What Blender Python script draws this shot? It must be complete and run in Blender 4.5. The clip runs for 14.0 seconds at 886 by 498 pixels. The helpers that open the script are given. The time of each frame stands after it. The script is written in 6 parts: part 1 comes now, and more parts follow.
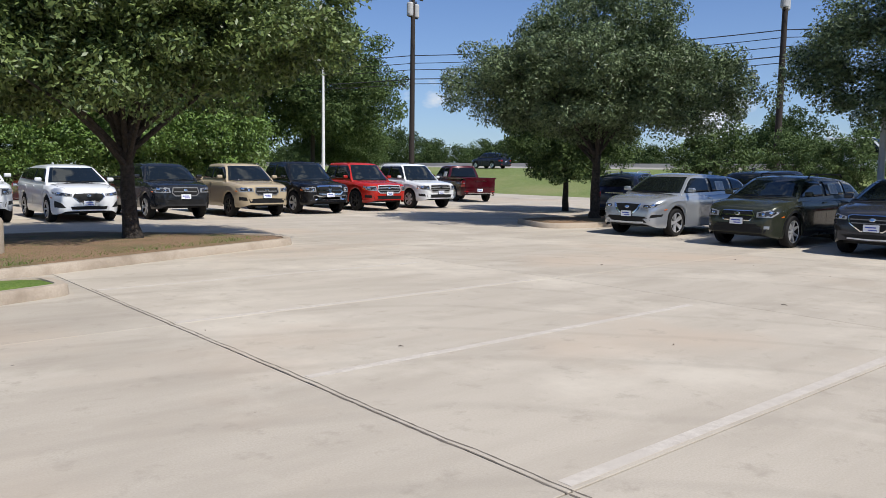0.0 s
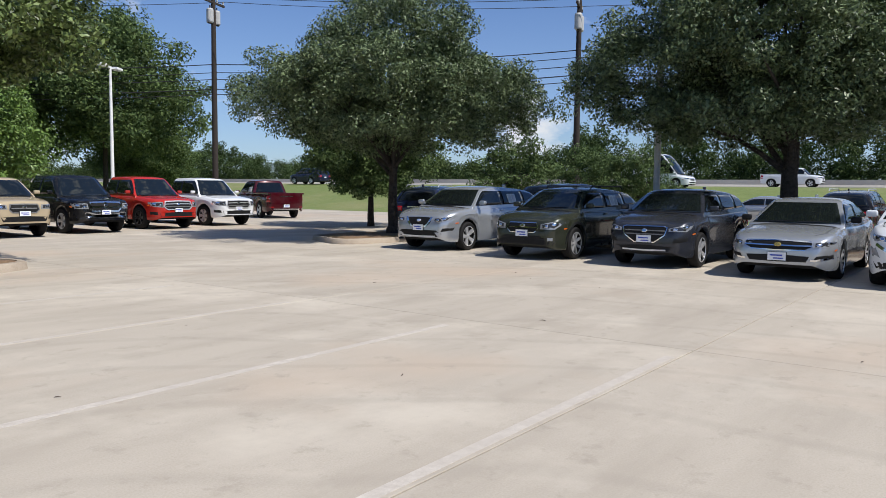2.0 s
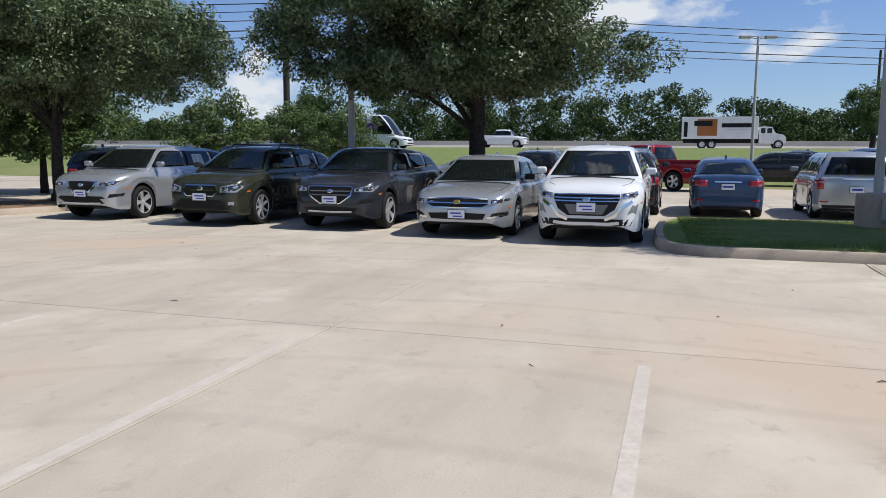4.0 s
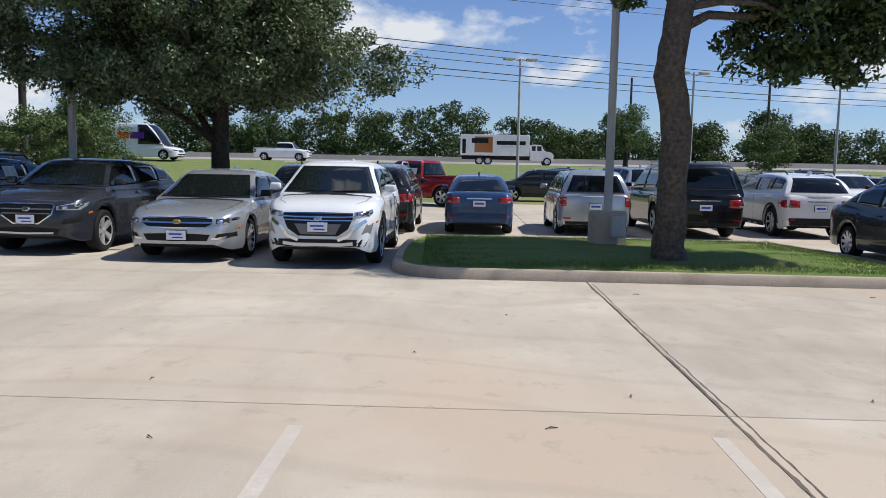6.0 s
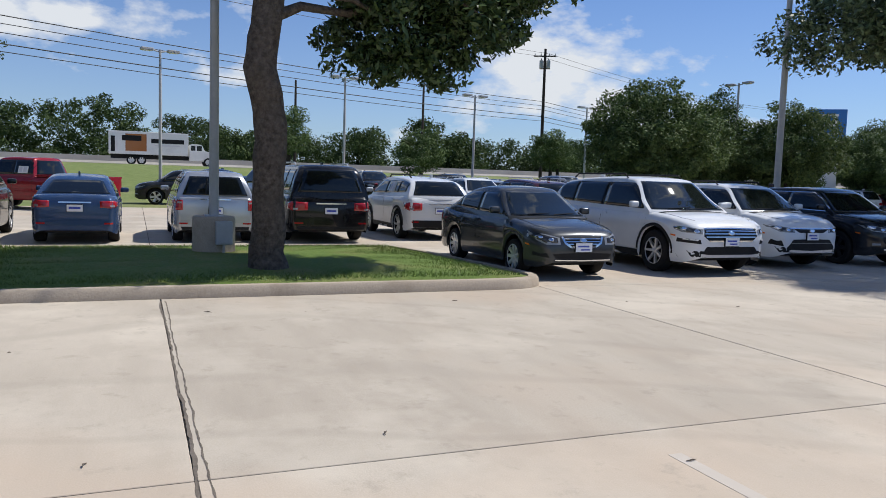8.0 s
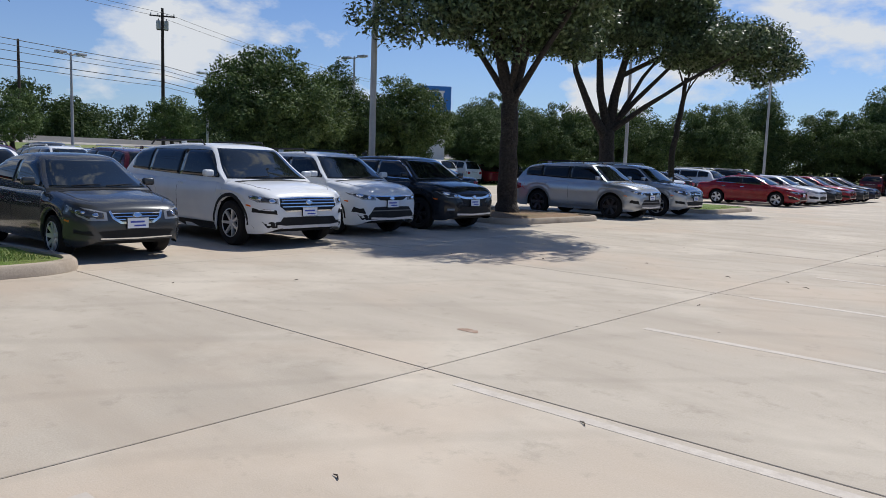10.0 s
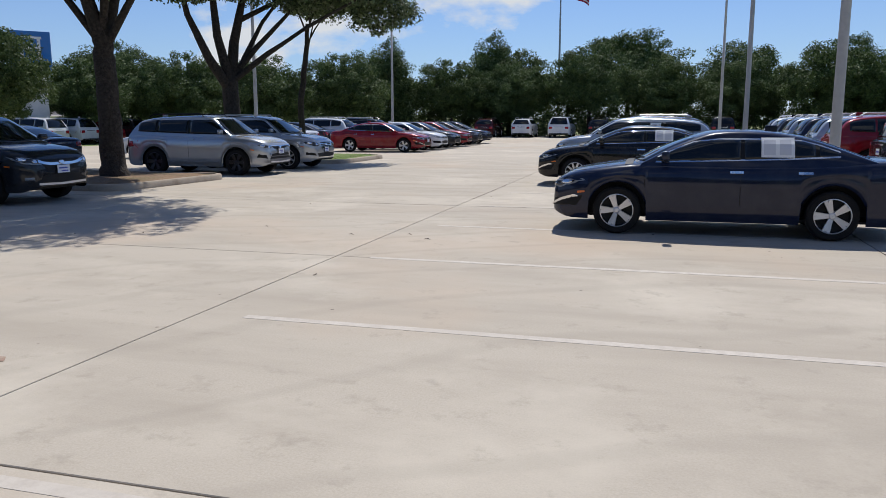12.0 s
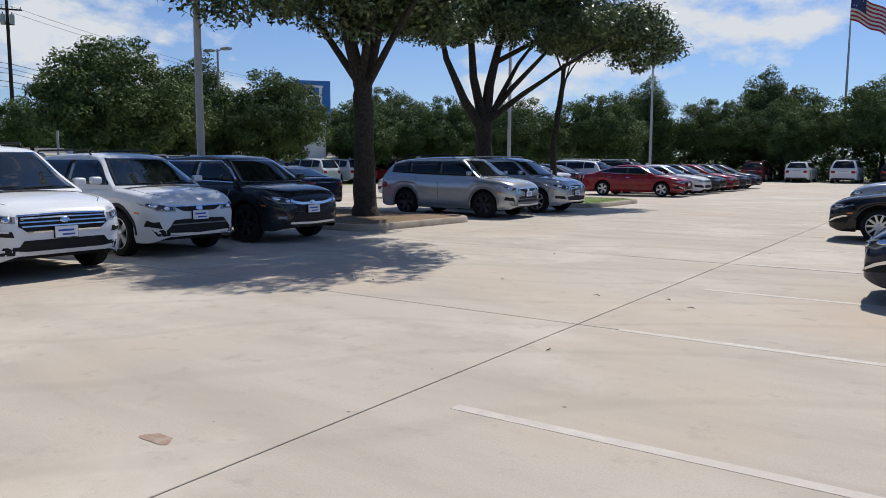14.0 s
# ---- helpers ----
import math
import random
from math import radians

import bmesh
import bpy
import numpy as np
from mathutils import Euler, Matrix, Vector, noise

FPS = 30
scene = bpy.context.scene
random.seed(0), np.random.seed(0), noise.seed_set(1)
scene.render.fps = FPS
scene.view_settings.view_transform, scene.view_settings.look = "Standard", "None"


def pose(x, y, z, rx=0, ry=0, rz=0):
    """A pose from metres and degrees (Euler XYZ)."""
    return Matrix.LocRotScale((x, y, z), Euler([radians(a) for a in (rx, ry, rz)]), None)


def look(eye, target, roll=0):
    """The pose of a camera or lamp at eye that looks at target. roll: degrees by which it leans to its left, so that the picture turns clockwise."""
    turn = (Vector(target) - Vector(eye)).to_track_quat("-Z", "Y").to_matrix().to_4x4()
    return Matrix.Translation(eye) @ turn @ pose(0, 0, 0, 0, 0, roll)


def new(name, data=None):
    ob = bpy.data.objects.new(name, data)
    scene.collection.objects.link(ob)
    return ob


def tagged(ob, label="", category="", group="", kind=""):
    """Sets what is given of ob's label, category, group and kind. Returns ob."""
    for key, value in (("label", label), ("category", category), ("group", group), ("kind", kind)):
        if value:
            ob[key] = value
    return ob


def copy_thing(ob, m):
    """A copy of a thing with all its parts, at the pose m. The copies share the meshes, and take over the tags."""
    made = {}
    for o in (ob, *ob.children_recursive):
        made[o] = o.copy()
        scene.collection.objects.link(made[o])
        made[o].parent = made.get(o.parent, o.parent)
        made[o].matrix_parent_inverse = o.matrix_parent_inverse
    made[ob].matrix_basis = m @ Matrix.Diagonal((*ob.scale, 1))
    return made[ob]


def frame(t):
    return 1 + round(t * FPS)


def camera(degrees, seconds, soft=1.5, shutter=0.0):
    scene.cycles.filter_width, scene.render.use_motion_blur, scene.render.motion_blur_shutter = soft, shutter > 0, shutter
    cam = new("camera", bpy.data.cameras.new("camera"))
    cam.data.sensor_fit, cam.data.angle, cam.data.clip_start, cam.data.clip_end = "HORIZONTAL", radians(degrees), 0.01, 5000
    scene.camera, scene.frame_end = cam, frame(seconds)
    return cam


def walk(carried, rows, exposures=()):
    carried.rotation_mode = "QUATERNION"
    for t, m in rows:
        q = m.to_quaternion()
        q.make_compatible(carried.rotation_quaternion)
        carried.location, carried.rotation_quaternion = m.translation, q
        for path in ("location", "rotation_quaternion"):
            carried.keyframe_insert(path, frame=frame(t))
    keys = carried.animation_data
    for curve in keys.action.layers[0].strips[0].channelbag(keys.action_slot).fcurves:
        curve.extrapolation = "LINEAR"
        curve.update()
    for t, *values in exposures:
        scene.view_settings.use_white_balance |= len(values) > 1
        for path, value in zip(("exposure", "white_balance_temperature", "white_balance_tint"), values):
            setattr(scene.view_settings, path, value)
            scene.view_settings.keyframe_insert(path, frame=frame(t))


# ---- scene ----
cam = camera(60.2, 14.0, soft=0.8)
EXPOSURE = 0.01
PATH = [
    (0, (-0.317, 0.072, 1.676), (0.978, 1.582, 1.47), 0.8),
    (0.5, (0.016, 0.088, 1.649), (1.348, 1.568, 1.464), 0.5),
    (1, (0.403, 0.091, 1.644), (1.755, 1.555, 1.478), 0.5),
    (1.5, (0.796, 0.09, 1.656), (2.273, 1.429, 1.494), 0.6),
    (2, (1.24, 0.054, 1.598), (2.837, 1.247, 1.44), 0.6),
    (2.5, (1.662, -0.027, 1.577), (3.346, 1.037, 1.403), 1.4),
    (3, (2.067, -0.04, 1.572), (3.869, 0.807, 1.391), 1.0),
    (3.5, (2.452, -0.106, 1.534), (4.327, 0.557, 1.319), 0.3),
    (3.7, (2.587, -0.19, 1.534), (4.47, 0.442, 1.3), 0.3),
    (5.8, (3.795, -1.07, 1.561), (5.781, -0.952, 1.354), 0.8),
    (6, (3.905, -1.153, 1.575), (5.894, -1.093, 1.366), 1.1),
    (6.5, (4.22, -1.46, 1.578), (6.202, -1.635, 1.383), 1.4),
    (7, (4.34, -1.85, 1.615), (6.3, -2.188, 1.405), 1.9),
    (7.5, (4.587, -2.228, 1.576), (6.515, -2.72, 1.377), 2.0),
    (8, (4.827, -2.604, 1.588), (6.673, -3.351, 1.406), 1.8),
    (8.2, (4.871, -2.765, 1.56), (6.672, -3.617, 1.376), 1.6),
    (10.3, (4.994, -4.405, 1.549), (6.241, -5.949, 1.307), 1.8),
    (10.5, (5.008, -4.546, 1.545), (6.197, -6.134, 1.29), 1.6),
    (11, (5.165, -5.026, 1.535), (6.057, -6.794, 1.249), 0.7),
    (11.5, (5.224, -5.414, 1.507), (5.889, -7.271, 1.18), 0.2),
    (12, (5.249, -5.738, 1.551), (5.788, -7.635, 1.218), -0.1),
    (12.5, (5.37, -6.101, 1.562), (5.711, -8.05, 1.272), 0.1),
    (13, (5.465, -6.434, 1.537), (5.903, -8.368, 1.281), 0.3),
    (13.5, (5.606, -6.829, 1.548), (6.409, -8.646, 1.316), 0.5),
    (14, (5.782, -7.092, 1.552), (6.909, -8.729, 1.325), 0.2),
]
walk(cam, [(t, look(eye, target, roll)) for t, eye, target, roll in PATH], exposures=[(0.0, EXPOSURE + .07), (8.0, EXPOSURE + .04), (11.0, EXPOSURE - .10), (14.0, EXPOSURE - .06)])

# ---- daylight ----
SUN_TO = Vector((0.06, -0.80, 1.12)).normalized()
sun = new("sun", bpy.data.lights.new("sun", "SUN"))
sun.data.energy, sun.data.angle, sun.data.color = 4.75, radians(0.6), (1.0, 0.965, 0.91)
sun.matrix_world = look((0, 0, 60), Vector((0, 0, 60)) - SUN_TO)

world = bpy.data.worlds.new("sky")
scene.world = world
world.use_nodes = True


def wire(tree, out, inp):
    tree.links.new(out, inp)


def sky_nodes():
    t = world.node_tree
    n = t.nodes
    n.clear()
    out, bg = n.new("ShaderNodeOutputWorld"), n.new("ShaderNodeBackground")
    sky = n.new("ShaderNodeTexSky")
    sky.sky_type, sky.sun_disc = "NISHITA", False
    sky.sun_elevation = math.asin(SUN_TO.z)
    sky.sun_rotation = math.atan2(SUN_TO.x, SUN_TO.y)
    sky.air_density, sky.dust_density, sky.ozone_density = 1.0, 0.2, 4.0
    co = n.new("ShaderNodeTexCoord")
    mp = n.new("ShaderNodeMapping")
    mp.inputs["Scale"].default_value = (1.0, 1.0, 2.0)
    mp.inputs["Location"].default_value = (0.37, 0.11, 0.0)
    wire(t, co.outputs["Generated"], mp.inputs["Vector"])
    noi = n.new("ShaderNodeTexNoise")
    noi.inputs["Scale"].default_value, noi.inputs["Detail"].default_value, noi.inputs["Roughness"].default_value = 5.2, 9.0, 0.56
    wire(t, mp.outputs["Vector"], noi.inputs["Vector"])
    big = n.new("ShaderNodeTexNoise")
    big.inputs["Scale"].default_value, big.inputs["Detail"].default_value = 1.7, 2.0
    wire(t, mp.outputs["Vector"], big.inputs["Vector"])
    mix0 = n.new("ShaderNodeMath")
    mix0.operation = "MULTIPLY_ADD"
    wire(t, big.outputs["Fac"], mix0.inputs[0])
    mix0.inputs[1].default_value = 0.45
    wire(t, noi.outputs["Fac"], mix0.inputs[2])
    ramp = n.new("ShaderNodeValToRGB")
    ramp.color_ramp.elements[0].position, ramp.color_ramp.elements[1].position = 0.785, 0.89
    wire(t, mix0.outputs[0], ramp.inputs["Fac"])
    # thin haze towards the horizon
    sep = n.new("ShaderNodeSeparateXYZ")
    wire(t, co.outputs["Generated"], sep.inputs[0])
    haze = n.new("ShaderNodeMapRange")
    haze.inputs["From Min"].default_value, haze.inputs["From Max"].default_value = 0.0, 0.32
    haze.inputs["To Min"].default_value, haze.inputs["To Max"].default_value = 0.22, 0.0
    wire(t, sep.outputs["Z"], haze.inputs["Value"])
    top = n.new("ShaderNodeMath")
    top.operation, top.use_clamp = "MAXIMUM", True
    wire(t, ramp.outputs["Color"], top.inputs[0])
    wire(t, haze.outputs["Result"], top.inputs[1])
    mix = n.new("ShaderNodeMix")
    mix.data_type = "RGBA"
    wire(t, top.outputs[0], mix.inputs["Factor"])
    tint = n.new("ShaderNodeMix")
    tint.data_type, tint.blend_type = "RGBA", "MULTIPLY"
    tint.inputs["Factor"].default_value = 1.0
    tint.inputs["B"].default_value = (0.79, 1.03, 1.42, 1)
    wire(t, sky.outputs["Color"], tint.inputs["A"])
    wire(t, tint.outputs["Result"], mix.inputs["A"])
    mix.inputs["B"].default_value = (9.6, 10.1, 10.8, 1)
    wire(t, mix.outputs["Result"], bg.inputs["Color"])
    bg.inputs["Strength"].default_value = 0.074
    wire(t, bg.outputs[0], out.inputs[0])


sky_nodes()


# ---- materials ----
def base_mat(name, colour, rough=0.6, metal=0.0, coat=0.0):
    m = bpy.data.materials.new(name)
    m.use_nodes = True
    b = m.node_tree.nodes["Principled BSDF"]
    b.inputs["Base Color"].default_value = (*colour, 1)
    b.inputs["Roughness"].default_value, b.inputs["Metallic"].default_value = rough, metal
    b.inputs["Coat Weight"].default_value = coat
    b.inputs["Coat Roughness"].default_value = 0.04
    return m, m.node_tree, b


def noise_mix(t, scale, lo, hi, a, b, detail=6.0, rough=0.6, coords="Object", vec=None):
    """Colour a to b by a noise between lo and hi; a and b are colours or sockets."""
    n = t.nodes
    noi = n.new("ShaderNodeTexNoise")
    noi.inputs["Scale"].default_value, noi.inputs["Detail"].default_value, noi.inputs["Roughness"].default_value = scale, detail, rough
    if vec is None:
        co = n.new("ShaderNodeTexCoord")
        vec = co.outputs[coords]
    wire(t, vec, noi.inputs["Vector"])
    mr = n.new("ShaderNodeMapRange")
    mr.inputs["From Min"].default_value, mr.inputs["From Max"].default_value = lo, hi
    wire(t, noi.outputs["Fac"], mr.inputs["Value"])
    mx = n.new("ShaderNodeMix")
    mx.data_type = "RGBA"
    wire(t, mr.outputs["Result"], mx.inputs["Factor"])
    for key, v in (("A", a), ("B", b)):
        if isinstance(v, tuple):
            mx.inputs[key].default_value = (*v, 1)
        else:
            wire(t, v, mx.inputs[key])
    return mx.outputs["Result"]


def bump(t, b, scale, strength, dist=0.01, detail=5.0, coords="Object"):
    n = t.nodes
    co, noi, bp = n.new("ShaderNodeTexCoord"), n.new("ShaderNodeTexNoise"), n.new("ShaderNodeBump")
    noi.inputs["Scale"].default_value, noi.inputs["Detail"].default_value = scale, detail
    wire(t, co.outputs[coords], noi.inputs["Vector"])
    bp.inputs["Strength"].default_value, bp.inputs["Distance"].default_value = strength, dist
    wire(t, noi.outputs["Fac"], bp.inputs["Height"])
    wire(t, bp.outputs["Normal"], b.inputs["Normal"])


def world_place(t):
    return t.nodes.new("ShaderNodeNewGeometry").outputs["Position"]


def rough_stuff(name, c1, c2, c3, s1, s2, rough=0.85, bscale=40, bstr=0.4, bdist=0.01, place=True):
    """A rough surface with a fine grain between c1 and c2 and wide stains towards c3."""
    m, t, b = base_mat(name, c1, rough)
    vec = world_place(t) if place else None
    fine = noise_mix(t, s1, 0.3, 0.7, c1, c2, vec=vec)
    wide = noise_mix(t, s2, 0.48, 0.75, fine, c3, vec=vec)
    wire(t, wide, b.inputs["Base Color"])
    bump(t, b, bscale, bstr, bdist)
    b.inputs["Specular IOR Level"].default_value = 0.25
    return m


def concrete_mat(name, k):
    """Broom-finished concrete: grain, drag marks, wide stains, scuffs and specks."""
    def tone(r, g, b_):
        return (r * k, g * k * .985, b_ * k * .955)
    m, t, b = base_mat(name, tone(0.44, 0.39, 0.33), 0.85)
    n = t.nodes
    vec = world_place(t)
    a = noise_mix(t, 70, 0.25, 0.75, tone(0.435, 0.388, 0.325), tone(0.53, 0.477, 0.405), vec=vec)
    st = n.new("ShaderNodeMapping")
    st.inputs["Scale"].default_value = (0.35, 1.5, 1)
    st.inputs["Rotation"].default_value = (0, 0, 0.5)
    wire(t, vec, st.inputs["Vector"])
    c = noise_mix(t, 0.9, 0.42, 0.74, a, tone(0.395, 0.350, 0.292), detail=9, vec=st.outputs["Vector"])
    c2 = noise_mix(t, 0.42, 0.50, 0.66, c, tone(0.56, 0.507, 0.43), detail=7, rough=0.65, vec=vec)
    d = noise_mix(t, 0.17, 0.52, 0.70, c2, tone(0.50, 0.41, 0.325), detail=4, vec=vec)
    # faint curved wheel scuffs
    sc = n.new("ShaderNodeTexWave")
    sc.wave_type, sc.rings_direction = "RINGS", "Z"
    sc.inputs["Scale"].default_value, sc.inputs["Distortion"].default_value, sc.inputs["Detail"].default_value, sc.inputs["Detail Scale"].default_value = 0.22, 9.0, 2.0, 0.6
    wire(t, vec, sc.inputs["Vector"])
    sr = n.new("ShaderNodeMapRange")
    sr.inputs["From Min"].default_value, sr.inputs["From Max"].default_value, sr.inputs["To Max"].default_value = 0.94, 1.0, 0.16
    wire(t, sc.outputs["Fac"], sr.inputs["Value"])
    sm = n.new("ShaderNodeMix")
    sm.data_type = "RGBA"
    wire(t, sr.outputs["Result"], sm.inputs["Factor"])
    wire(t, d, sm.inputs["A"])
    sm.inputs["B"].default_value = (*tone(0.28, 0.25, 0.21), 1)
    d2 = noise_mix(t, 3.1, 0.56, 0.74, sm.outputs["Result"], tone(0.355, 0.315, 0.262), detail=10, rough=0.72, vec=vec)
    info = n.new("ShaderNodeObjectInfo")
    hsv = n.new("ShaderNodeHueSaturation")
    mr = n.new("ShaderNodeMapRange")
    mr.inputs["To Min"].default_value, mr.inputs["To Max"].default_value = 0.94, 1.05
    wire(t, info.outputs["Random"], mr.inputs["Value"])
    wire(t, mr.outputs["Result"], hsv.inputs["Value"])
    wire(t, d2, hsv.inputs["Color"])
    vo = n.new("ShaderNodeTexVoronoi")
    vo.inputs["Scale"].default_value = 1.3
    wire(t, vec, vo.inputs["Vector"])
    sp = n.new("ShaderNodeMapRange")
    sp.inputs["From Min"].default_value, sp.inputs["From Max"].default_value = 0.016, 0.024
    sp.inputs["To Min"].default_value, sp.inputs["To Max"].default_value = 0.75, 0.0
    wire(t, vo.outputs["Distance"], sp.inputs["Value"])
    mx = n.new("ShaderNodeMix")
    mx.data_type = "RGBA"
    wire(t, sp.outputs["Result"], mx.inputs["Factor"])
    wire(t, hsv.outputs["Color"], mx.inputs["A"])
    mx.inputs["B"].default_value = (0.12, 0.10, 0.085, 1)
    wire(t, mx.outputs["Result"], b.inputs["Base Color"])
    bump(t, b, 90, 0.3, 0.004)
    b.inputs["Specular IOR Level"].default_value = 0.3
    return m


M = {}
M["concrete"] = concrete_mat("concrete_slab", 0.93)
M["old_concrete"] = concrete_mat("older_concrete_slab", 0.86)
M["joint"] = rough_stuff("joint_sealant", (0.10, 0.085, 0.07), (0.16, 0.135, 0.11), (0.2, 0.17, 0.14), 30, 2)
M["kerb"] = rough_stuff("kerb_concrete", (0.36, 0.30, 0.235), (0.44, 0.37, 0.29), (0.24, 0.19, 0.14), 40, 1.4)
M["soil"] = rough_stuff("mulch_soil", (0.16, 0.10, 0.06), (0.30, 0.20, 0.12), (0.12, 0.11, 0.05), 30, 1.1, bscale=25, bstr=0.9, bdist=0.04)
M["turf"] = rough_stuff("turf", (0.075, 0.14, 0.02), (0.16, 0.22, 0.05), (0.23, 0.21, 0.08), 22, 0.6, bscale=60, bstr=0.8, bdist=0.03)
M["verge"] = rough_stuff("verge_grass", (0.12, 0.165, 0.045), (0.18, 0.215, 0.07), (0.25, 0.235, 0.11), 2.0, 0.08, bscale=6, bstr=0.8, bdist=0.1)
M["road"] = rough_stuff("road_concrete", (0.46, 0.43, 0.38), (0.52, 0.48, 0.42), (0.36, 0.33, 0.29), 4, 0.1)
M["bark"] = rough_stuff("bark", (0.05, 0.038, 0.030), (0.165, 0.135, 0.108), (0.09, 0.076, 0.060), 14, 2.0, bscale=22, bstr=1.0, bdist=0.05, place=False)
# darker copy of bark, with the shade under the crowns put into its colour
M["shaded_bark"] = rough_stuff("shaded_bark", (0.022, 0.018, 0.015), (0.075, 0.062, 0.05), (0.04, 0.035, 0.03), 14, 2.0, bscale=22, bstr=1.0, bdist=0.05, place=False)
M["pole_wood"] = rough_stuff("creosoted_wood", (0.028, 0.022, 0.019), (0.055, 0.044, 0.037), (0.04, 0.033, 0.028), 20, 1.0)
M["galv"] = rough_stuff("painted_steel", (0.42, 0.42, 0.41), (0.48, 0.48, 0.47), (0.36, 0.36, 0.35), 12, 0.8, rough=0.5, bstr=0.05)
M["white_steel"] = rough_stuff("white_painted_steel", (0.72, 0.72, 0.70), (0.78, 0.78, 0.76), (0.62, 0.62, 0.6), 10, 0.8, rough=0.45, bstr=0.05)
M["wire"] = base_mat("cable", (0.02, 0.02, 0.022), 0.6)[0]
M["tyre"] = rough_stuff("tyre_rubber", (0.008, 0.008, 0.008), (0.014, 0.013, 0.013), (0.02, 0.018, 0.016), 60, 4, rough=0.8, bstr=0.2, place=False)
M["black"] = rough_stuff("black_plastic", (0.007, 0.007, 0.008), (0.012, 0.012, 0.012), (0.018, 0.018, 0.017), 80, 3, rough=0.55, bstr=0.1, place=False)
M["grey_plastic"] = base_mat("grey_plastic", (0.16, 0.16, 0.16), 0.5)[0]
M["chrome"] = base_mat("chrome", (0.75, 0.75, 0.76), 0.12, 1.0)[0]
M["alloy"] = base_mat("alloy", (0.66, 0.66, 0.67), 0.3, 0.6)[0]
M["dark_alloy"] = base_mat("dark_alloy", (0.05, 0.05, 0.055), 0.3, 0.7)[0]
M["glass"] = base_mat("tinted_glass", (0.006, 0.008, 0.009), 0.03, 0.0, 0.0)[0]
M["windscreen"] = base_mat("windscreen_glass", (0.008, 0.011, 0.011), 0.02, 0.0, 0.0)[0]
M["windscreen"].node_tree.nodes["Principled BSDF"].inputs["Specular IOR Level"].default_value = 0.85
M["lens"] = base_mat("headlight_lens", (0.26, 0.27, 0.28), 0.12, 0.1, 0.8)[0]
M["lamp_dark"] = base_mat("lamp_housing", (0.03, 0.03, 0.033), 0.1, 0.0, 0.6)[0]
M["red_lens"] = base_mat("red_lens", (0.33, 0.008, 0.012), 0.12, 0.0, 0.7)[0]
M["amber"] = base_mat("amber_lens", (0.75, 0.16, 0.02), 0.15, 0.0, 0.7)[0]
M["plate"] = base_mat("plate_white", (0.80, 0.82, 0.86), 0.4)[0]
M["blue_ink"] = base_mat("blue_ink", (0.05, 0.08, 0.42), 0.5)[0]
M["paper"] = base_mat("paper", (0.82, 0.82, 0.80), 0.6)[0]
M["print"] = base_mat("grey_print", (0.62, 0.62, 0.63), 0.6)[0]
M["stripe"] = None


def stripe_mat():
    m, t, b = base_mat("worn_road_paint", (0.7, 0.66, 0.58), 0.8)
    vec = world_place(t)
    a = noise_mix(t, 9, 0.40, 0.62, (0.56, 0.51, 0.445), (0.43, 0.38, 0.325), detail=10, rough=0.75, vec=vec)
    c = noise_mix(t, 0.7, 0.40, 0.65, a, (0.465, 0.415, 0.355), vec=vec)
    wire(t, c, b.inputs["Base Color"])
    return m


M["stripe"] = stripe_mat()


def leaf_mat(name, dark, light, dry=(0.09, 0.10, 0.04), rough=0.45, gloss=0.4):
    m, t, b = base_mat(name, dark, rough)
    n = t.nodes
    geo = n.new("ShaderNodeNewGeometry")
    mx = n.new("ShaderNodeMix")
    mx.data_type = "RGBA"
    wire(t, geo.outputs["Random Per Island"], mx.inputs["Factor"])
    mx.inputs["A"].default_value, mx.inputs["B"].default_value = (*dark, 1), (*light, 1)
    c = noise_mix(t, 0.9, 0.55, 0.8, mx.outputs["Result"], dry)
    wire(t, c, b.inputs["Base Color"])
    b.inputs["Specular IOR Level"].default_value = gloss
    tr = n.new("ShaderNodeBsdfTranslucent")
    wire(t, c, tr.inputs["Color"])
    ms = n.new("ShaderNodeMixShader")
    ms.inputs[0].default_value = 0.14
    wire(t, b.outputs[0], ms.inputs[1])
    wire(t, tr.outputs[0], ms.inputs[2])
    wire(t, ms.outputs[0], n["Material Output"].inputs["Surface"])
    return m


M["leaf_oak"] = leaf_mat("live_oak_leaf", (0.020, 0.040, 0.014), (0.205, 0.27, 0.125))
M["leaf_broad"] = leaf_mat("broad_leaf", (0.024, 0.048, 0.012), (0.22, 0.29, 0.09))
M["leaf_bright"] = leaf_mat("bright_leaf", (0.048, 0.098, 0.018), (0.18, 0.28, 0.06))
M["leaf_dark"] = leaf_mat("dark_leaf", (0.024, 0.048, 0.014), (0.10, 0.15, 0.05))
M["leaf_far"] = leaf_mat("far_leaf", (0.040, 0.075, 0.024), (0.14, 0.20, 0.07), rough=0.7, gloss=0.2)
M["leaf_grove"] = leaf_mat("grove_leaf", (0.030, 0.060, 0.018), (0.14, 0.20, 0.065), rough=0.65, gloss=0.2)
M["leaf_woods"] = leaf_mat("woods_leaf", (0.024, 0.046, 0.016), (0.085, 0.125, 0.042), rough=0.7, gloss=0.15)
M["grass_blade"] = leaf_mat("grass_blade", (0.085, 0.15, 0.022), (0.19, 0.26, 0.06), (0.26, 0.23, 0.09))

PAINTS = {}


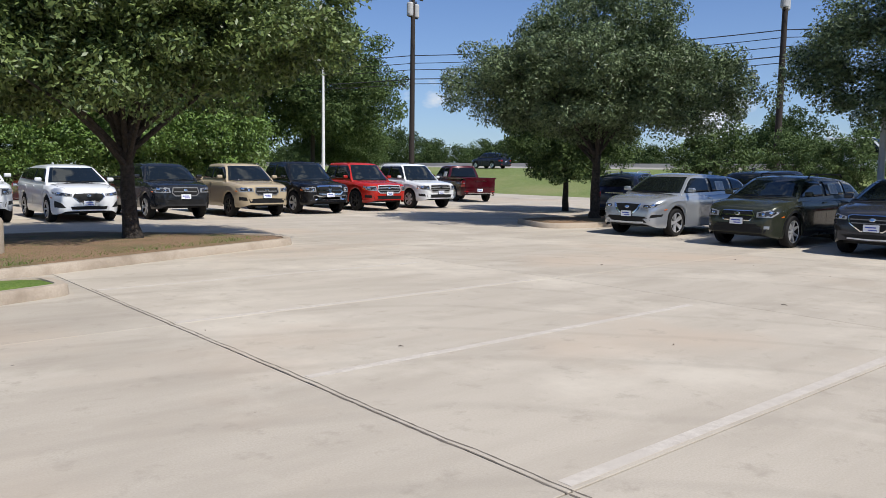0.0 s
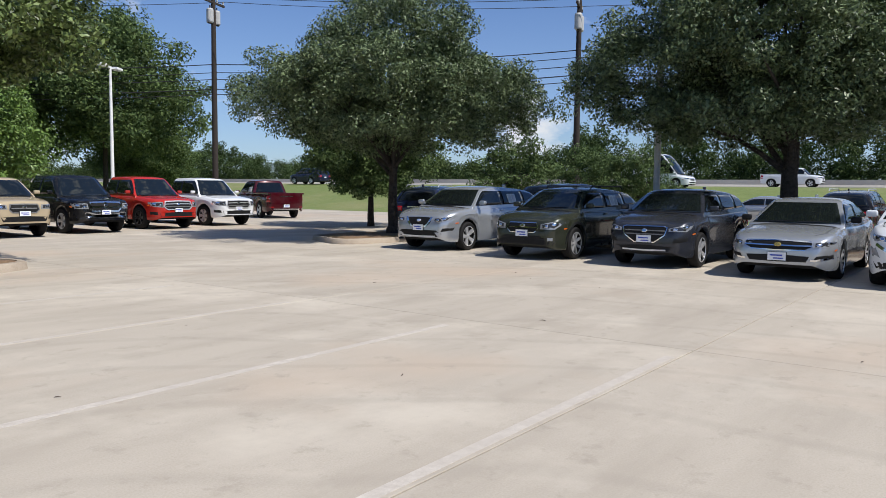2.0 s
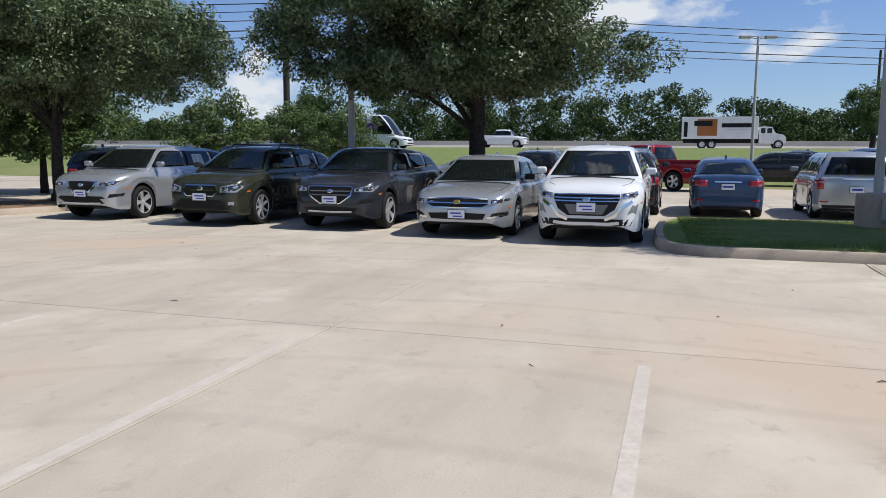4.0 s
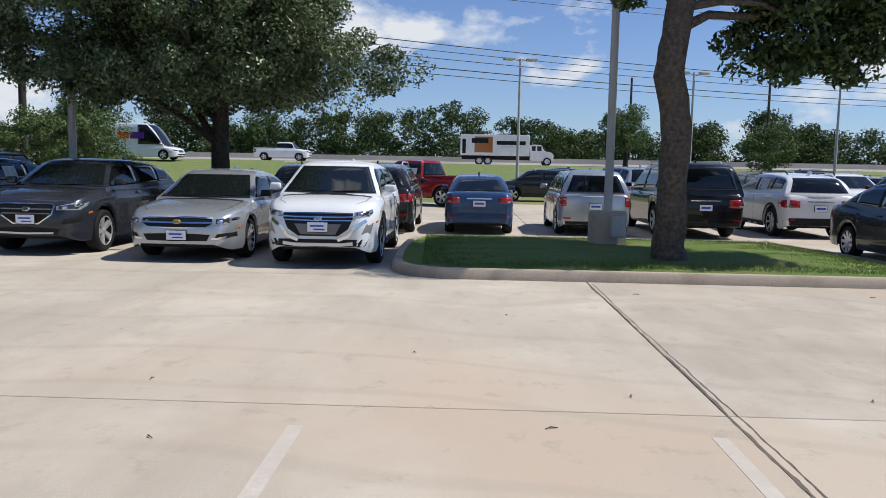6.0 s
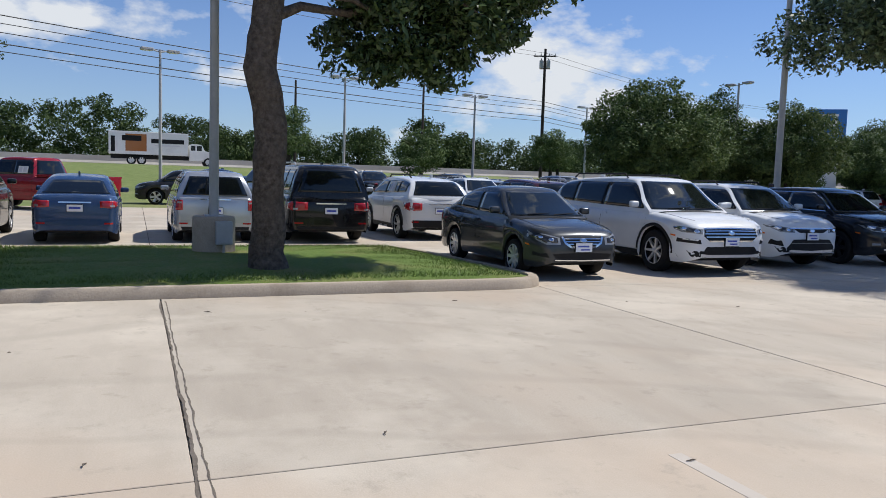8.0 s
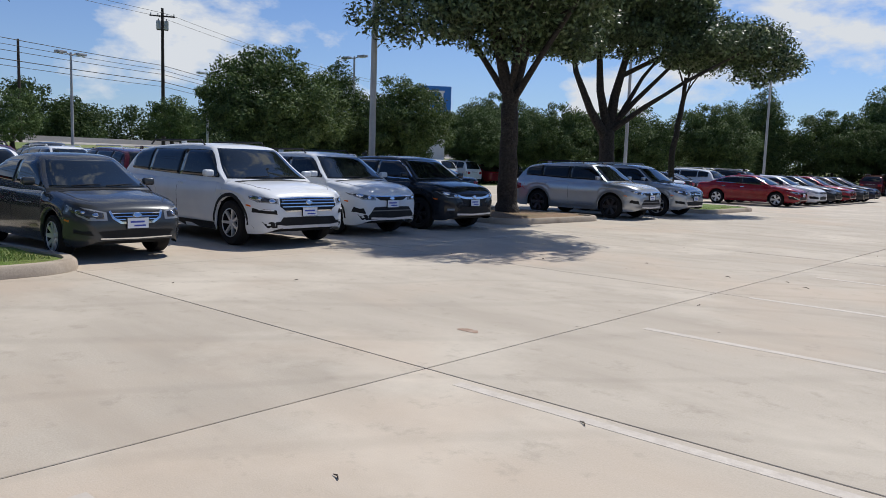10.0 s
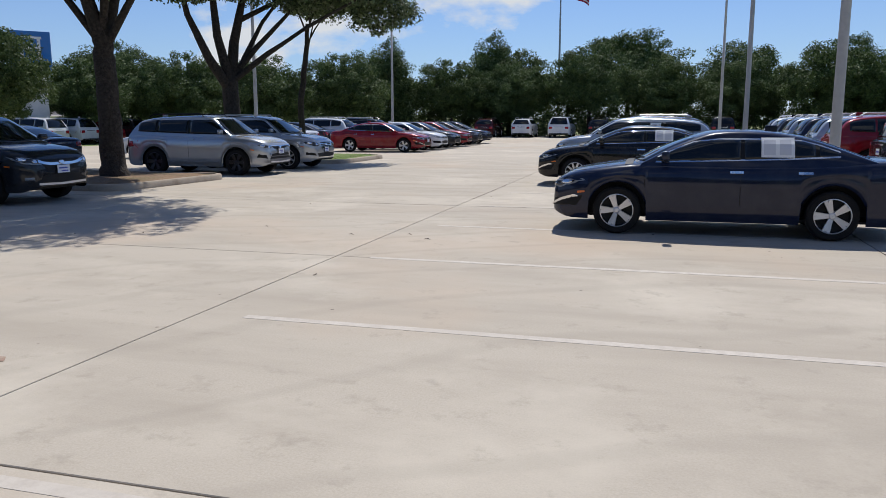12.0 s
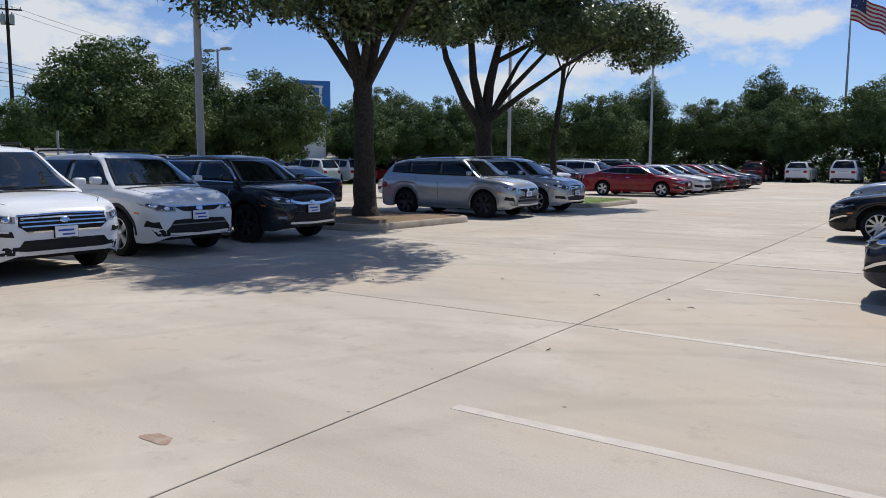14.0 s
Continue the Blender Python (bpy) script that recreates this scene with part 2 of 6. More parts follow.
def paint(name, colour, metal=0.0, rough=0.24):
    if name not in PAINTS:
        m, t, b = base_mat("car_paint_" + name, colour, rough, metal, 0.65)
        b.inputs["Specular IOR Level"].default_value = 0.12
        vec = t.nodes.new("ShaderNodeTexCoord").outputs["Object"]
        dusty = tuple(c * 0.9 + 0.02 for c in colour)
        wire(t, noise_mix(t, 2.3, 0.4, 0.75, colour, dusty, vec=vec), b.inputs["Base Color"])
        PAINTS[name] = m
    return PAINTS[name]


# ---- mesh helpers ----
def link(name, bm, material, parent=None, label="", smooth=False, angle=None):
    me = bpy.data.meshes.new(name)
    bm.normal_update()
    bm.to_mesh(me)
    bm.free()
    if material:
        me.materials.append(material)
    if smooth:
        me.polygons.foreach_set("use_smooth", [True] * len(me.polygons))
        if angle:
            me.set_sharp_from_angle(angle=radians(angle))
    ob = new(name, me)
    if parent:
        ob.parent = parent
    if label:
        ob["label"] = label
    return ob


def part(name, bm, material, parent, label="", smooth=False, angle=None):
    return link(name, bm, material, parent, label, smooth, angle)


def add_box(bm, x0, x1, y0, y1, z0, z1, bevel=0.0, seg=2):
    vs = [bm.verts.new((x, y, z)) for z in (z0, z1) for x, y in ((x0, y0), (x1, y0), (x1, y1), (x0, y1))]
    fs = [(3, 2, 1, 0), (4, 5, 6, 7), (0, 1, 5, 4), (1, 2, 6, 5), (2, 3, 7, 6), (3, 0, 4, 7)]
    made = [bm.faces.new([vs[i] for i in f]) for f in fs]
    if bevel:
        es = {e for f in made for e in f.edges}
        bmesh.ops.bevel(bm, geom=list(es), offset=bevel, segments=seg, affect="EDGES", profile=0.6)
    return bm


def box(x0, x1, y0, y1, z0, z1, bevel=0.0, seg=2):
    return add_box(bmesh.new(), x0, x1, y0, y1, z0, z1, bevel, seg)


def add_tube(bm, pts, radii, sides=10, cap=True):
    """A tapered tube along points."""
    pts = [Vector(p) for p in pts]
    rings = []
    for i, p in enumerate(pts):
        d = (pts[min(i + 1, len(pts) - 1)] - pts[max(i - 1, 0)]).normalized()
        ref = Vector((1, 0, 0)) if abs(d.x) < 0.8 else Vector((0, 1, 0))
        u = d.cross(ref).normalized()
        v = d.cross(u)
        rings.append([bm.verts.new(p + (u * math.cos(a) + v * math.sin(a)) * radii[i]) for a in (2 * math.pi * k / sides for k in range(sides))])
    for a, b in zip(rings, rings[1:]):
        for k in range(sides):
            bm.faces.new((a[k], a[(k + 1) % sides], b[(k + 1) % sides], b[k]))
    if cap:
        bm.faces.new(rings[0][::-1])
        bm.faces.new(rings[-1])
    return bm


def tube(pts, radii, sides=10, cap=True):
    bm = add_tube(bmesh.new(), pts, radii, sides, cap)
    bmesh.ops.recalc_face_normals(bm, faces=bm.faces)
    return bm


def lathe(profile, sides=28, axis="z"):
    """A turned body from (radius, height) rows."""
    bm = bmesh.new()
    rings = []
    for r, h in profile:
        ring = []
        for k in range(sides):
            a = 2 * math.pi * k / sides
            p = (r * math.cos(a), r * math.sin(a), h) if axis == "z" else (r * math.cos(a), h, r * math.sin(a))
            ring.append(bm.verts.new(p))
        rings.append(ring)
    for a, b in zip(rings, rings[1:]):
        for k in range(sides):
            bm.faces.new((a[k], a[(k + 1) % sides], b[(k + 1) % sides], b[k]))
    bmesh.ops.recalc_face_normals(bm, faces=bm.faces)
    return bm


def top_thing(name, x, y, z=0.0, rz=0.0, label="", category="", group=""):
    ob = new(name)
    ob.matrix_basis = pose(x, y, z, 0, 0, rz)
    return tagged(ob, label, category, group)


# ---- ground ----
def terrain(x, y):
    """Height of the land: flat lot, then a bank up to the highway."""
    edge = 42.0 if y < 12 else 42.0 - 0.28 * (y - 12)
    if y > 30:
        edge = max(edge, 36)
    d = x - edge
    if d <= 3:
        return -0.06
    if d >= 28:
        return 2.0
    k = (d - 3) / 25
    return -0.06 + 2.06 * k * k * (3 - 2 * k)


def build_ground():
    bm = bmesh.new()
    xs = [-1500, -300, -60, -20, 0, 20, 36] + [40 + 2.5 * i for i in range(18)] + [90, 130, 300, 1500]
    ys = [-1500, -400, -150, -80, -40, -10, 12, 20, 30, 40, 60, 120, 400, 1500]
    grid = [[bm.verts.new((x, y, terrain(x, y))) for y in ys] for x in xs]
    for i in range(len(xs) - 1):
        for j in range(len(ys) - 1):
            bm.faces.new((grid[i][j], grid[i + 1][j], grid[i + 1][j + 1], grid[i][j + 1]))
    return tagged(link("ground", bm, M["verge"], smooth=True), "grassy land with a bank rising to the highway", "ground", kind="structure")


build_ground()


# ---- vehicles ----
from mathutils.bvhtree import BVHTree

KINDS = {
    "sedan": dict(L=4.65, W=1.80, H=1.43, wb=2.72, fo=0.92, r=0.33, cl=0.20,
                  top=[(0, .56), (.008, .70), (.03, .79), (.07, .86), (.14, .92), (.27, .985), (.5, .975), (.75, .99), (.9, 1.04), (.985, 1.0), (1, .80)],
                  cab=[(.24, .965), (.33, 1.19), (.415, -.07), (.47, -.01), (.55, 0), (.64, -.03), (.74, -.13), (.90, 1.00)]),
    "suv": dict(L=4.65, W=1.86, H=1.69, wb=2.69, fo=0.92, r=0.372, cl=0.24,
                top=[(0, .66), (.008, .84), (.025, .93), (.06, 1.01), (.13, 1.08), (.25, 1.125), (.5, 1.125), (.85, 1.16), (.975, 1.13), (1, .95)],
                cab=[(.215, 1.11), (.29, 1.345), (.37, -.085), (.43, -.02), (.52, 0), (.68, -.02), (.84, -.075), (.925, -.19), (.985, 1.11)]),
    "hatch": dict(L=4.15, W=1.80, H=1.61, wb=2.57, fo=0.84, r=0.33, cl=0.2,
                  top=[(0, .55), (.012, .74), (.05, .86), (.13, .97), (.24, 1.04), (.5, 1.05), (.85, 1.06), (.985, 1.04), (1, .9)],
                  cab=[(.20, 1.0), (.28, 1.28), (.36, -.08), (.42, -.01), (.52, 0), (.76, -.01), (.93, -.05), (.99, 1.02)]),
    "pickup": dict(L=5.6, W=1.98, H=1.90, wb=3.55, fo=0.98, r=0.40, cl=0.34,
                   top=[(0, .72), (.008, 1.0), (.03, 1.10), (.12, 1.17), (.22, 1.22), (.5, 1.24), (.62, 1.24), (.99, 1.24), (1, 1.2)],
                   cab=[(.205, 1.18), (.255, 1.45), (.315, -.09), (.36, -.02), (.44, 0), (.54, -.02), (.575, -.08), (.605, 1.22)]),
    "van": dict(L=5.15, W=1.99, H=1.76, wb=3.0, fo=1.0, r=0.36, cl=0.2,
                top=[(0, .58), (.012, .80), (.05, .92), (.13, 1.02), (.22, 1.10), (.5, 1.10), (.85, 1.10), (.985, 1.08), (1, .9)],
                cab=[(.15, 1.02), (.23, 1.33), (.32, -.10), (.40, -.02), (.5, 0), (.78, -.02), (.92, -.08), (.985, 1.08)]),
}


def interp(rows, x):
    for (x0, a), (x1, b) in zip(rows, rows[1:]):
        if x <= x1:
            return a + (b - a) * max(0.0, (x - x0)) / (x1 - x0)
    return rows[-1][1]


def smooth_rows(rows, steps=5):
    """Points along a soft curve through the rows."""
    out = []
    for i in range(len(rows) - 1):
        p0, p1, p2, p3 = (Vector(rows[max(0, min(len(rows) - 1, i + j))]) for j in (-1, 0, 1, 2))
        for s in range(steps):
            t = s / steps
            q = .5 * ((2 * p1) + (p2 - p0) * t + (2 * p0 - 5 * p1 + 4 * p2 - p3) * t * t + (3 * p1 - p0 - 3 * p2 + p3) * t ** 3)
            out.append((q.x, q.y))
    out.append(tuple(rows[-1]))
    return out


def body_mesh(k):
    """The lower body: rings across the car from nose to tail, with arches cut over the wheels. Nose towards +x."""
    L, W, r, cl = k["L"], k["W"], k["r"], k["cl"]
    axles = (k["fo"], k["fo"] + k["wb"])
    R = r + 0.065
    ds = {0, .012, .03, .055, .09, .14, .20, .28, .37, L - .38, L - .28, L - .19, L - .12, L - .07, L - .035, L - .012, L}
    for a in axles:
        for i in range(15):
            ds.add(a - R * math.cos(math.pi * i / 14))
        ds.update((a - R - .02, a + R + .02))
    d = 0.4
    while d < L - .35:
        if min(abs(d - q) for q in ds) > 0.05:
            ds.add(d)
        d += 0.11
    ds = sorted(ds)
    tops = smooth_rows(k["top"], 4)
    box_tail = k["cab"][-1][0] > .93
    bm = bmesh.new()
    rings = []
    for d in ds:
        f = d / L
        top = interp(tops, f)
        low = cl + .10 * max(0.0, 1 - d / .30) ** 2 + .09 * max(0.0, 1 - (L - d) / .30) ** 2
        arch = 0.0
        for a in axles:
            if abs(d - a) < R - 1e-4:
                low = max(low, r + math.sqrt(R * R - (d - a) ** 2))
            arch = max(arch, 1 - abs(abs(d - a) - R * .6) / (R * .75))
        e0, e1 = max(0.0, 1 - d / .66), max(0.0, 1 - (L - d) / .50)
        w = W / 2 * (1 - .36 * (1 - math.sqrt(1 - e0 ** 2)) - (.16 if box_tail else .24) * (1 - math.sqrt(1 - e1 ** 2)) - .012 * e0)
        drop = .12 if f < .25 else (.10 if not box_tail and f > k["cab"][-1][0] else .08)
        drop *= 1.0 if 0.012 < f < .988 else .7
        sh = max(top - drop, low + .06)
        flare = .014 * max(0.0, arch)
        h = sh - low
        # tucked sill, hollow in the doors, a crease under the shoulder, then a rounded shoulder
        half = [(w * .945 + flare, low), (w * .978 + flare, low + h * .12), (w * .990 + flare, low + h * .30), (w * .984 + flare * .6, low + h * .48), (w * .993, low + h * .66),
                (w * 1.0, low + h * .76), (w * .985, low + h * .86), (w * .965, sh), (w * .935, sh + (top - sh) * .45), (w * .87, sh + (top - sh) * .72),
                (w * .72, sh + (top - sh) * .88), (w * .60, sh + (top - sh) * .97), (w * .32, top + .004), (0, top + .010)]
        pts = half + [(-y, z) for y, z in half[-2::-1]]
        rings.append([bm.verts.new((L / 2 - d, y, z)) for y, z in pts])
    n = len(rings[0])
    for a, b in zip(rings, rings[1:]):
        for i in range(n - 1):
            bm.faces.new((a[i], b[i], b[i + 1], a[i + 1]))
    bm.faces.new(rings[0])
    bm.faces.new(rings[-1][::-1])
    bmesh.ops.recalc_face_normals(bm, faces=bm.faces)
    return bm


def cab_rows(k):
    L, H = k["L"], k["H"]
    return [(L / 2 - f * L, z if z > 0.3 else H + z) for f, z in k["cab"]]


def cab_mesh(k):
    """The greenhouse: a soft roof line, screens bowed in plan, sides drawn in towards the roof."""
    W, H = k["W"], k["H"]
    rows = cab_rows(k)
    zb = min(rows[0][1], rows[-1][1]) - .06
    wb, wr = W / 2 * .945, W / 2 * k.get("roof", .70)

    def half(z):
        t = max(0, min(1, (z - zb) / (H - zb)))
        return wb + (wr - wb) * t ** 1.2
    prof = smooth_rows([(a, b) for a, b in rows], 5)
    prof = [(prof[0][0] + .02, zb)] + prof + [(prof[-1][0] - .01, zb)]
    x0, x1 = rows[0][0], rows[-1][0]
    xm = (rows[3][0] + rows[-3][0]) / 2
    qs = (0, .3, .58, .78, .9, .96, .99, 1.0)
    cols = []
    bm = bmesh.new()
    for x, z in prof:
        reach = abs(x - xm) / max(.3, abs((x0 if x > xm else x1) - xm))
        bow = (.17 if x > xm else .10) * min(1, reach) ** 1.5 * (1 if x > xm else -1)
        up = max(0.0, min(1.0, (z - zb) / max(.2, H - zb) * 1.4 - .2))
        row = []
        for q in [-v for v in qs[:0:-1]] + list(qs):
            a = abs(q)
            edge = .030 * max(0, (a - .78) / .22) ** 2 + .020 * max(0, (a - .96) / .04) ** 2
            row.append(bm.verts.new((x - bow * (a * a - .45), half(z) * q, z - up * (.030 * a * a + edge))))
        cols.append(row)
    n = len(cols[0])
    for a, b in zip(cols, cols[1:]):
        for i in range(n - 1):
            bm.faces.new((a[i], b[i], b[i + 1], a[i + 1]))
    for s in (0, n - 1):
        sg = -1 if s == 0 else 1
        prev = None
        for c in cols:
            p = c[s].co
            col = [c[s]]
            for t in (.2, .45, .72, 1.0):
                z = p.z + (zb - p.z) * t
                col.append(bm.verts.new((p.x, sg * half(z) if t else p.y, z)))
            if prev:
                for i in range(4):
                    bm.faces.new((prev[i], col[i], col[i + 1], prev[i + 1]))
            prev = col
    bmesh.ops.remove_doubles(bm, verts=bm.verts, dist=.0004)
    bmesh.ops.recalc_face_normals(bm, faces=bm.faces)
    return bm


class Skin:
    """Lays panels on a car's outside."""

    def __init__(self, length, reach, *meshes):
        vs, fs = [], []
        for bm in meshes:
            bm.verts.index_update()
            o = len(vs)
            vs += [v.co.copy() for v in bm.verts]
            fs += [[o + v.index for v in f.verts] for f in bm.faces]
        self.tree = BVHTree.FromPolygons(vs, fs)
        self.end, self.reach = length / 2, reach

    def ray(self, side, a, b, wrap=None):
        if side == "front":
            o, d = Vector((6, a, b)), Vector((-1, 0, 0))
        elif side == "rear":
            o, d = Vector((-6, a, b)), Vector((1, 0, 0))
        elif side == "left":
            o, d = Vector((a, 4, b)), Vector((0, -1, 0))
        elif side == "right":
            o, d = Vector((a, -4, b)), Vector((0, 1, 0))
        else:
            o, d = Vector((a, b, 5)), Vector((0, 0, -1))
        p, nor, _, _ = self.tree.ray_cast(o, d)
        if p is None:
            q, _, _, _ = self.tree.find_nearest(o + d * 5)
            p = Vector((q.x, a, b)) if side in ("front", "rear") else (Vector((a, q.y, b)) if side in ("left", "right") else Vector((a, b, q.z)))
        wrap = min(wrap, self.reach) if wrap else None
        if wrap and side in ("front", "rear") and abs(p.x) < self.end - wrap:
            # past the corner: stay on the flank, no further back than the wrap
            x = math.copysign(self.end - wrap, o.x)
            q, _, _, _ = self.tree.ray_cast(Vector((x, math.copysign(4, a), b)), Vector((0, -math.copysign(1, a), 0)))
            p = q if q else Vector((x, a, b))
        return p, d

    def grid(self, side, rows, lift, deep, wrap=None):
        """Rows of (a, b) laid on the skin as one thin shell."""
        bm = bmesh.new()
        top, back = [], []
        for line in rows:
            ra, rb = [], []
            for a, b in line:
                p, d = self.ray(side, a, b, wrap)
                ra.append(bm.verts.new(p - d * lift))
                rb.append(bm.verts.new(p + d * deep))
            top.append(ra)
            back.append(rb)
        nv, nu = len(rows) - 1, len(rows[0]) - 1
        for j in range(nv):
            for i in range(nu):
                bm.faces.new((top[j][i], top[j][i + 1], top[j + 1][i + 1], top[j + 1][i]))
        loop = [(0, i) for i in range(nu + 1)] + [(j, nu) for j in range(1, nv + 1)] + [(nv, i) for i in range(nu - 1, -1, -1)] + [(j, 0) for j in range(nv - 1, 0, -1)]
        for (j0, i0), (j1, i1) in zip(loop, loop[1:] + loop[:1]):
            bm.faces.new((top[j0][i0], back[j0][i0], back[j1][i1], top[j1][i1]))
        bmesh.ops.recalc_face_normals(bm, faces=bm.faces)
        return bm

    def panel(self, side, corners, lift=.006, deep=.03, nu=6, nv=4, wrap=.5):
        """corners: four (a, b) in order round the panel."""
        c = [Vector(q) for q in corners]
        rows = []
        for j in range(nv + 1):
            v = j / nv
            rows.append([((c[0] * (1 - i / nu) + c[1] * i / nu) * (1 - v) + (c[3] * (1 - i / nu) + c[2] * i / nu) * v)[:] for i in range(nu + 1)])
        return self.grid(side, rows, lift, deep, wrap)

    def sheet(self, side, a0, a1, low, high, lift=.008, deep=.02, nu=12, nv=6):
        """A panel between two lines over a0 to a1."""
        rows = []
        for j in range(nv + 1):
            rows.append([(a, low(a) + (max(high(a), low(a) + .004) - low(a)) * j / nv) for a in (a0 + (a1 - a0) * i / nu for i in range(nu + 1))])
        return self.grid(side, rows, lift, deep)

    def patch(self, side, pts, lift=.008, deep=.02, wrap=.62):
        """A many-cornered panel, laid ring by ring round its middle."""
        edge = []
        for p, q in zip(pts, pts[1:] + pts[:1]):
            p, q = Vector(p), Vector(q)
            m = max(1, int((q - p).length / .07))
            edge += [p.lerp(q, i / m) for i in range(m)]
        c = sum(edge, Vector((0, 0))) / len(edge)
        bm = bmesh.new()
        rings = []
        for s, up in ((1.0, -deep), (1.0, lift), (.72, lift), (.40, lift)):
            ring = []
            for e in edge:
                q = c + (e - c) * s
                p, d = self.ray(side, q.x, q.y, wrap)
                ring.append(bm.verts.new(p - d * up))
            rings.append(ring)
        n = len(edge)
        for a, b in zip(rings, rings[1:]):
            for i in range(n):
                bm.faces.new((a[i], a[(i + 1) % n], b[(i + 1) % n], b[i]))
        p, d = self.ray(side, c.x, c.y, wrap)
        m = bm.verts.new(p - d * lift)
        for i in range(n):
            bm.faces.new((rings[-1][i], rings[-1][(i + 1) % n], m))
        bmesh.ops.recalc_face_normals(bm, faces=bm.faces)
        return bm

    def strip(self, side, pts, width, lift=.014, deep=.01, wrap=.62):
        """A band along a line of points."""
        line = []
        for p, q in zip(pts, pts[1:]):
            p, q = Vector(p), Vector(q)
            m = max(1, int((q - p).length / .07))
            line += [p.lerp(q, i / m) for i in range(m)]
        line.append(Vector(pts[-1]))
        lo, hi = [], []
        for i, p in enumerate(line):
            d = (line[min(i + 1, len(line) - 1)] - line[max(i - 1, 0)]).normalized()
            nrm = Vector((-d.y, d.x)) * width / 2
            lo.append((p - nrm)[:])
            hi.append((p + nrm)[:])
        return self.grid(side, [lo, hi], lift, deep, wrap)


WHEELS = {}


def wheel_meshes(r, style):
    key = (round(r, 3), style)
    if key in WHEELS:
        return WHEELS[key]
    w = .11
    rim = r * (.70 if r < .39 else .64)
    prof = [(rim, -w), (r * .9, -w * 1.05), (r * .985, -w * .8), (r, -w * .4), (r, w * .4), (r * .985, w * .8), (r * .9, w * 1.05), (rim, w)]
    tyre = lathe(prof, 32, "y")
    barrel = lathe([(rim * 1.0, w * .98), (rim * .94, w * .9), (rim * .90, w * .35), (rim * .3, w * .1), (0.001, w * .1)], 28, "y")
    spokes = bmesh.new()
    nsp = {"five": 5, "ten": 10, "multi": 7, "cover": 9, "six": 6, "dark": 6}[style]
    for i in range(nsp):
        a0 = 2 * math.pi * i / nsp
        for tw in ((-.13, .13) if style in ("five", "six", "dark") else (0,)):
            bw = rim * (.10 if style in ("five", "six", "dark") else (.13 if style == "cover" else .085))
            vs = []
            for rr, dep, ww, an in ((rim * .12, w * .72, bw * 1.1, a0), (rim * .96, w * .93, bw, a0 + tw)):
                c = Vector((rr * math.cos(an), dep, rr * math.sin(an)))
                t = Vector((-math.sin(an), 0, math.cos(an)))
                vs.append([spokes.verts.new(c + t * ww), spokes.verts.new(c - t * ww), spokes.verts.new(c - t * ww * 1.1 - Vector((0, .04, 0))), spokes.verts.new(c + t * ww * 1.1 - Vector((0, .04, 0)))])
            for j in range(4):
                spokes.faces.new((vs[0][j], vs[0][(j + 1) % 4], vs[1][(j + 1) % 4], vs[1][j]))
            spokes.faces.new(vs[1])
    hub = lathe([(0.001, w * .86), (rim * .14, w * .84), (rim * .20, w * .74), (rim * .2, w * .3)], 16, "y")
    tmp = bpy.data.meshes.new("hub")
    hub.to_mesh(tmp)
    spokes.from_mesh(tmp)
    hub.free()
    lip = lathe([(rim * 1.0, w * 1.0), (rim * .955, w * 1.02), (rim * .94, w * .9)], 32, "y")
    lip.to_mesh(tmp)
    spokes.from_mesh(tmp)
    lip.free()
    bmesh.ops.recalc_face_normals(spokes, faces=spokes.faces)
    out = []
    for name, bm, mat in (("tyre", tyre, M["tyre"]), ("wheel_disc", barrel, M["black"]), ("rim", spokes, M["dark_alloy"] if style == "dark" else M["alloy"])):
        me = bpy.data.meshes.new(name)
        bm.to_mesh(me)
        bm.free()
        me.materials.append(mat)
        me.polygons.foreach_set("use_smooth", [True] * len(me.polygons))
        me.set_sharp_from_angle(angle=radians(35))
        out.append(me)
    WHEELS[key] = out
    return out


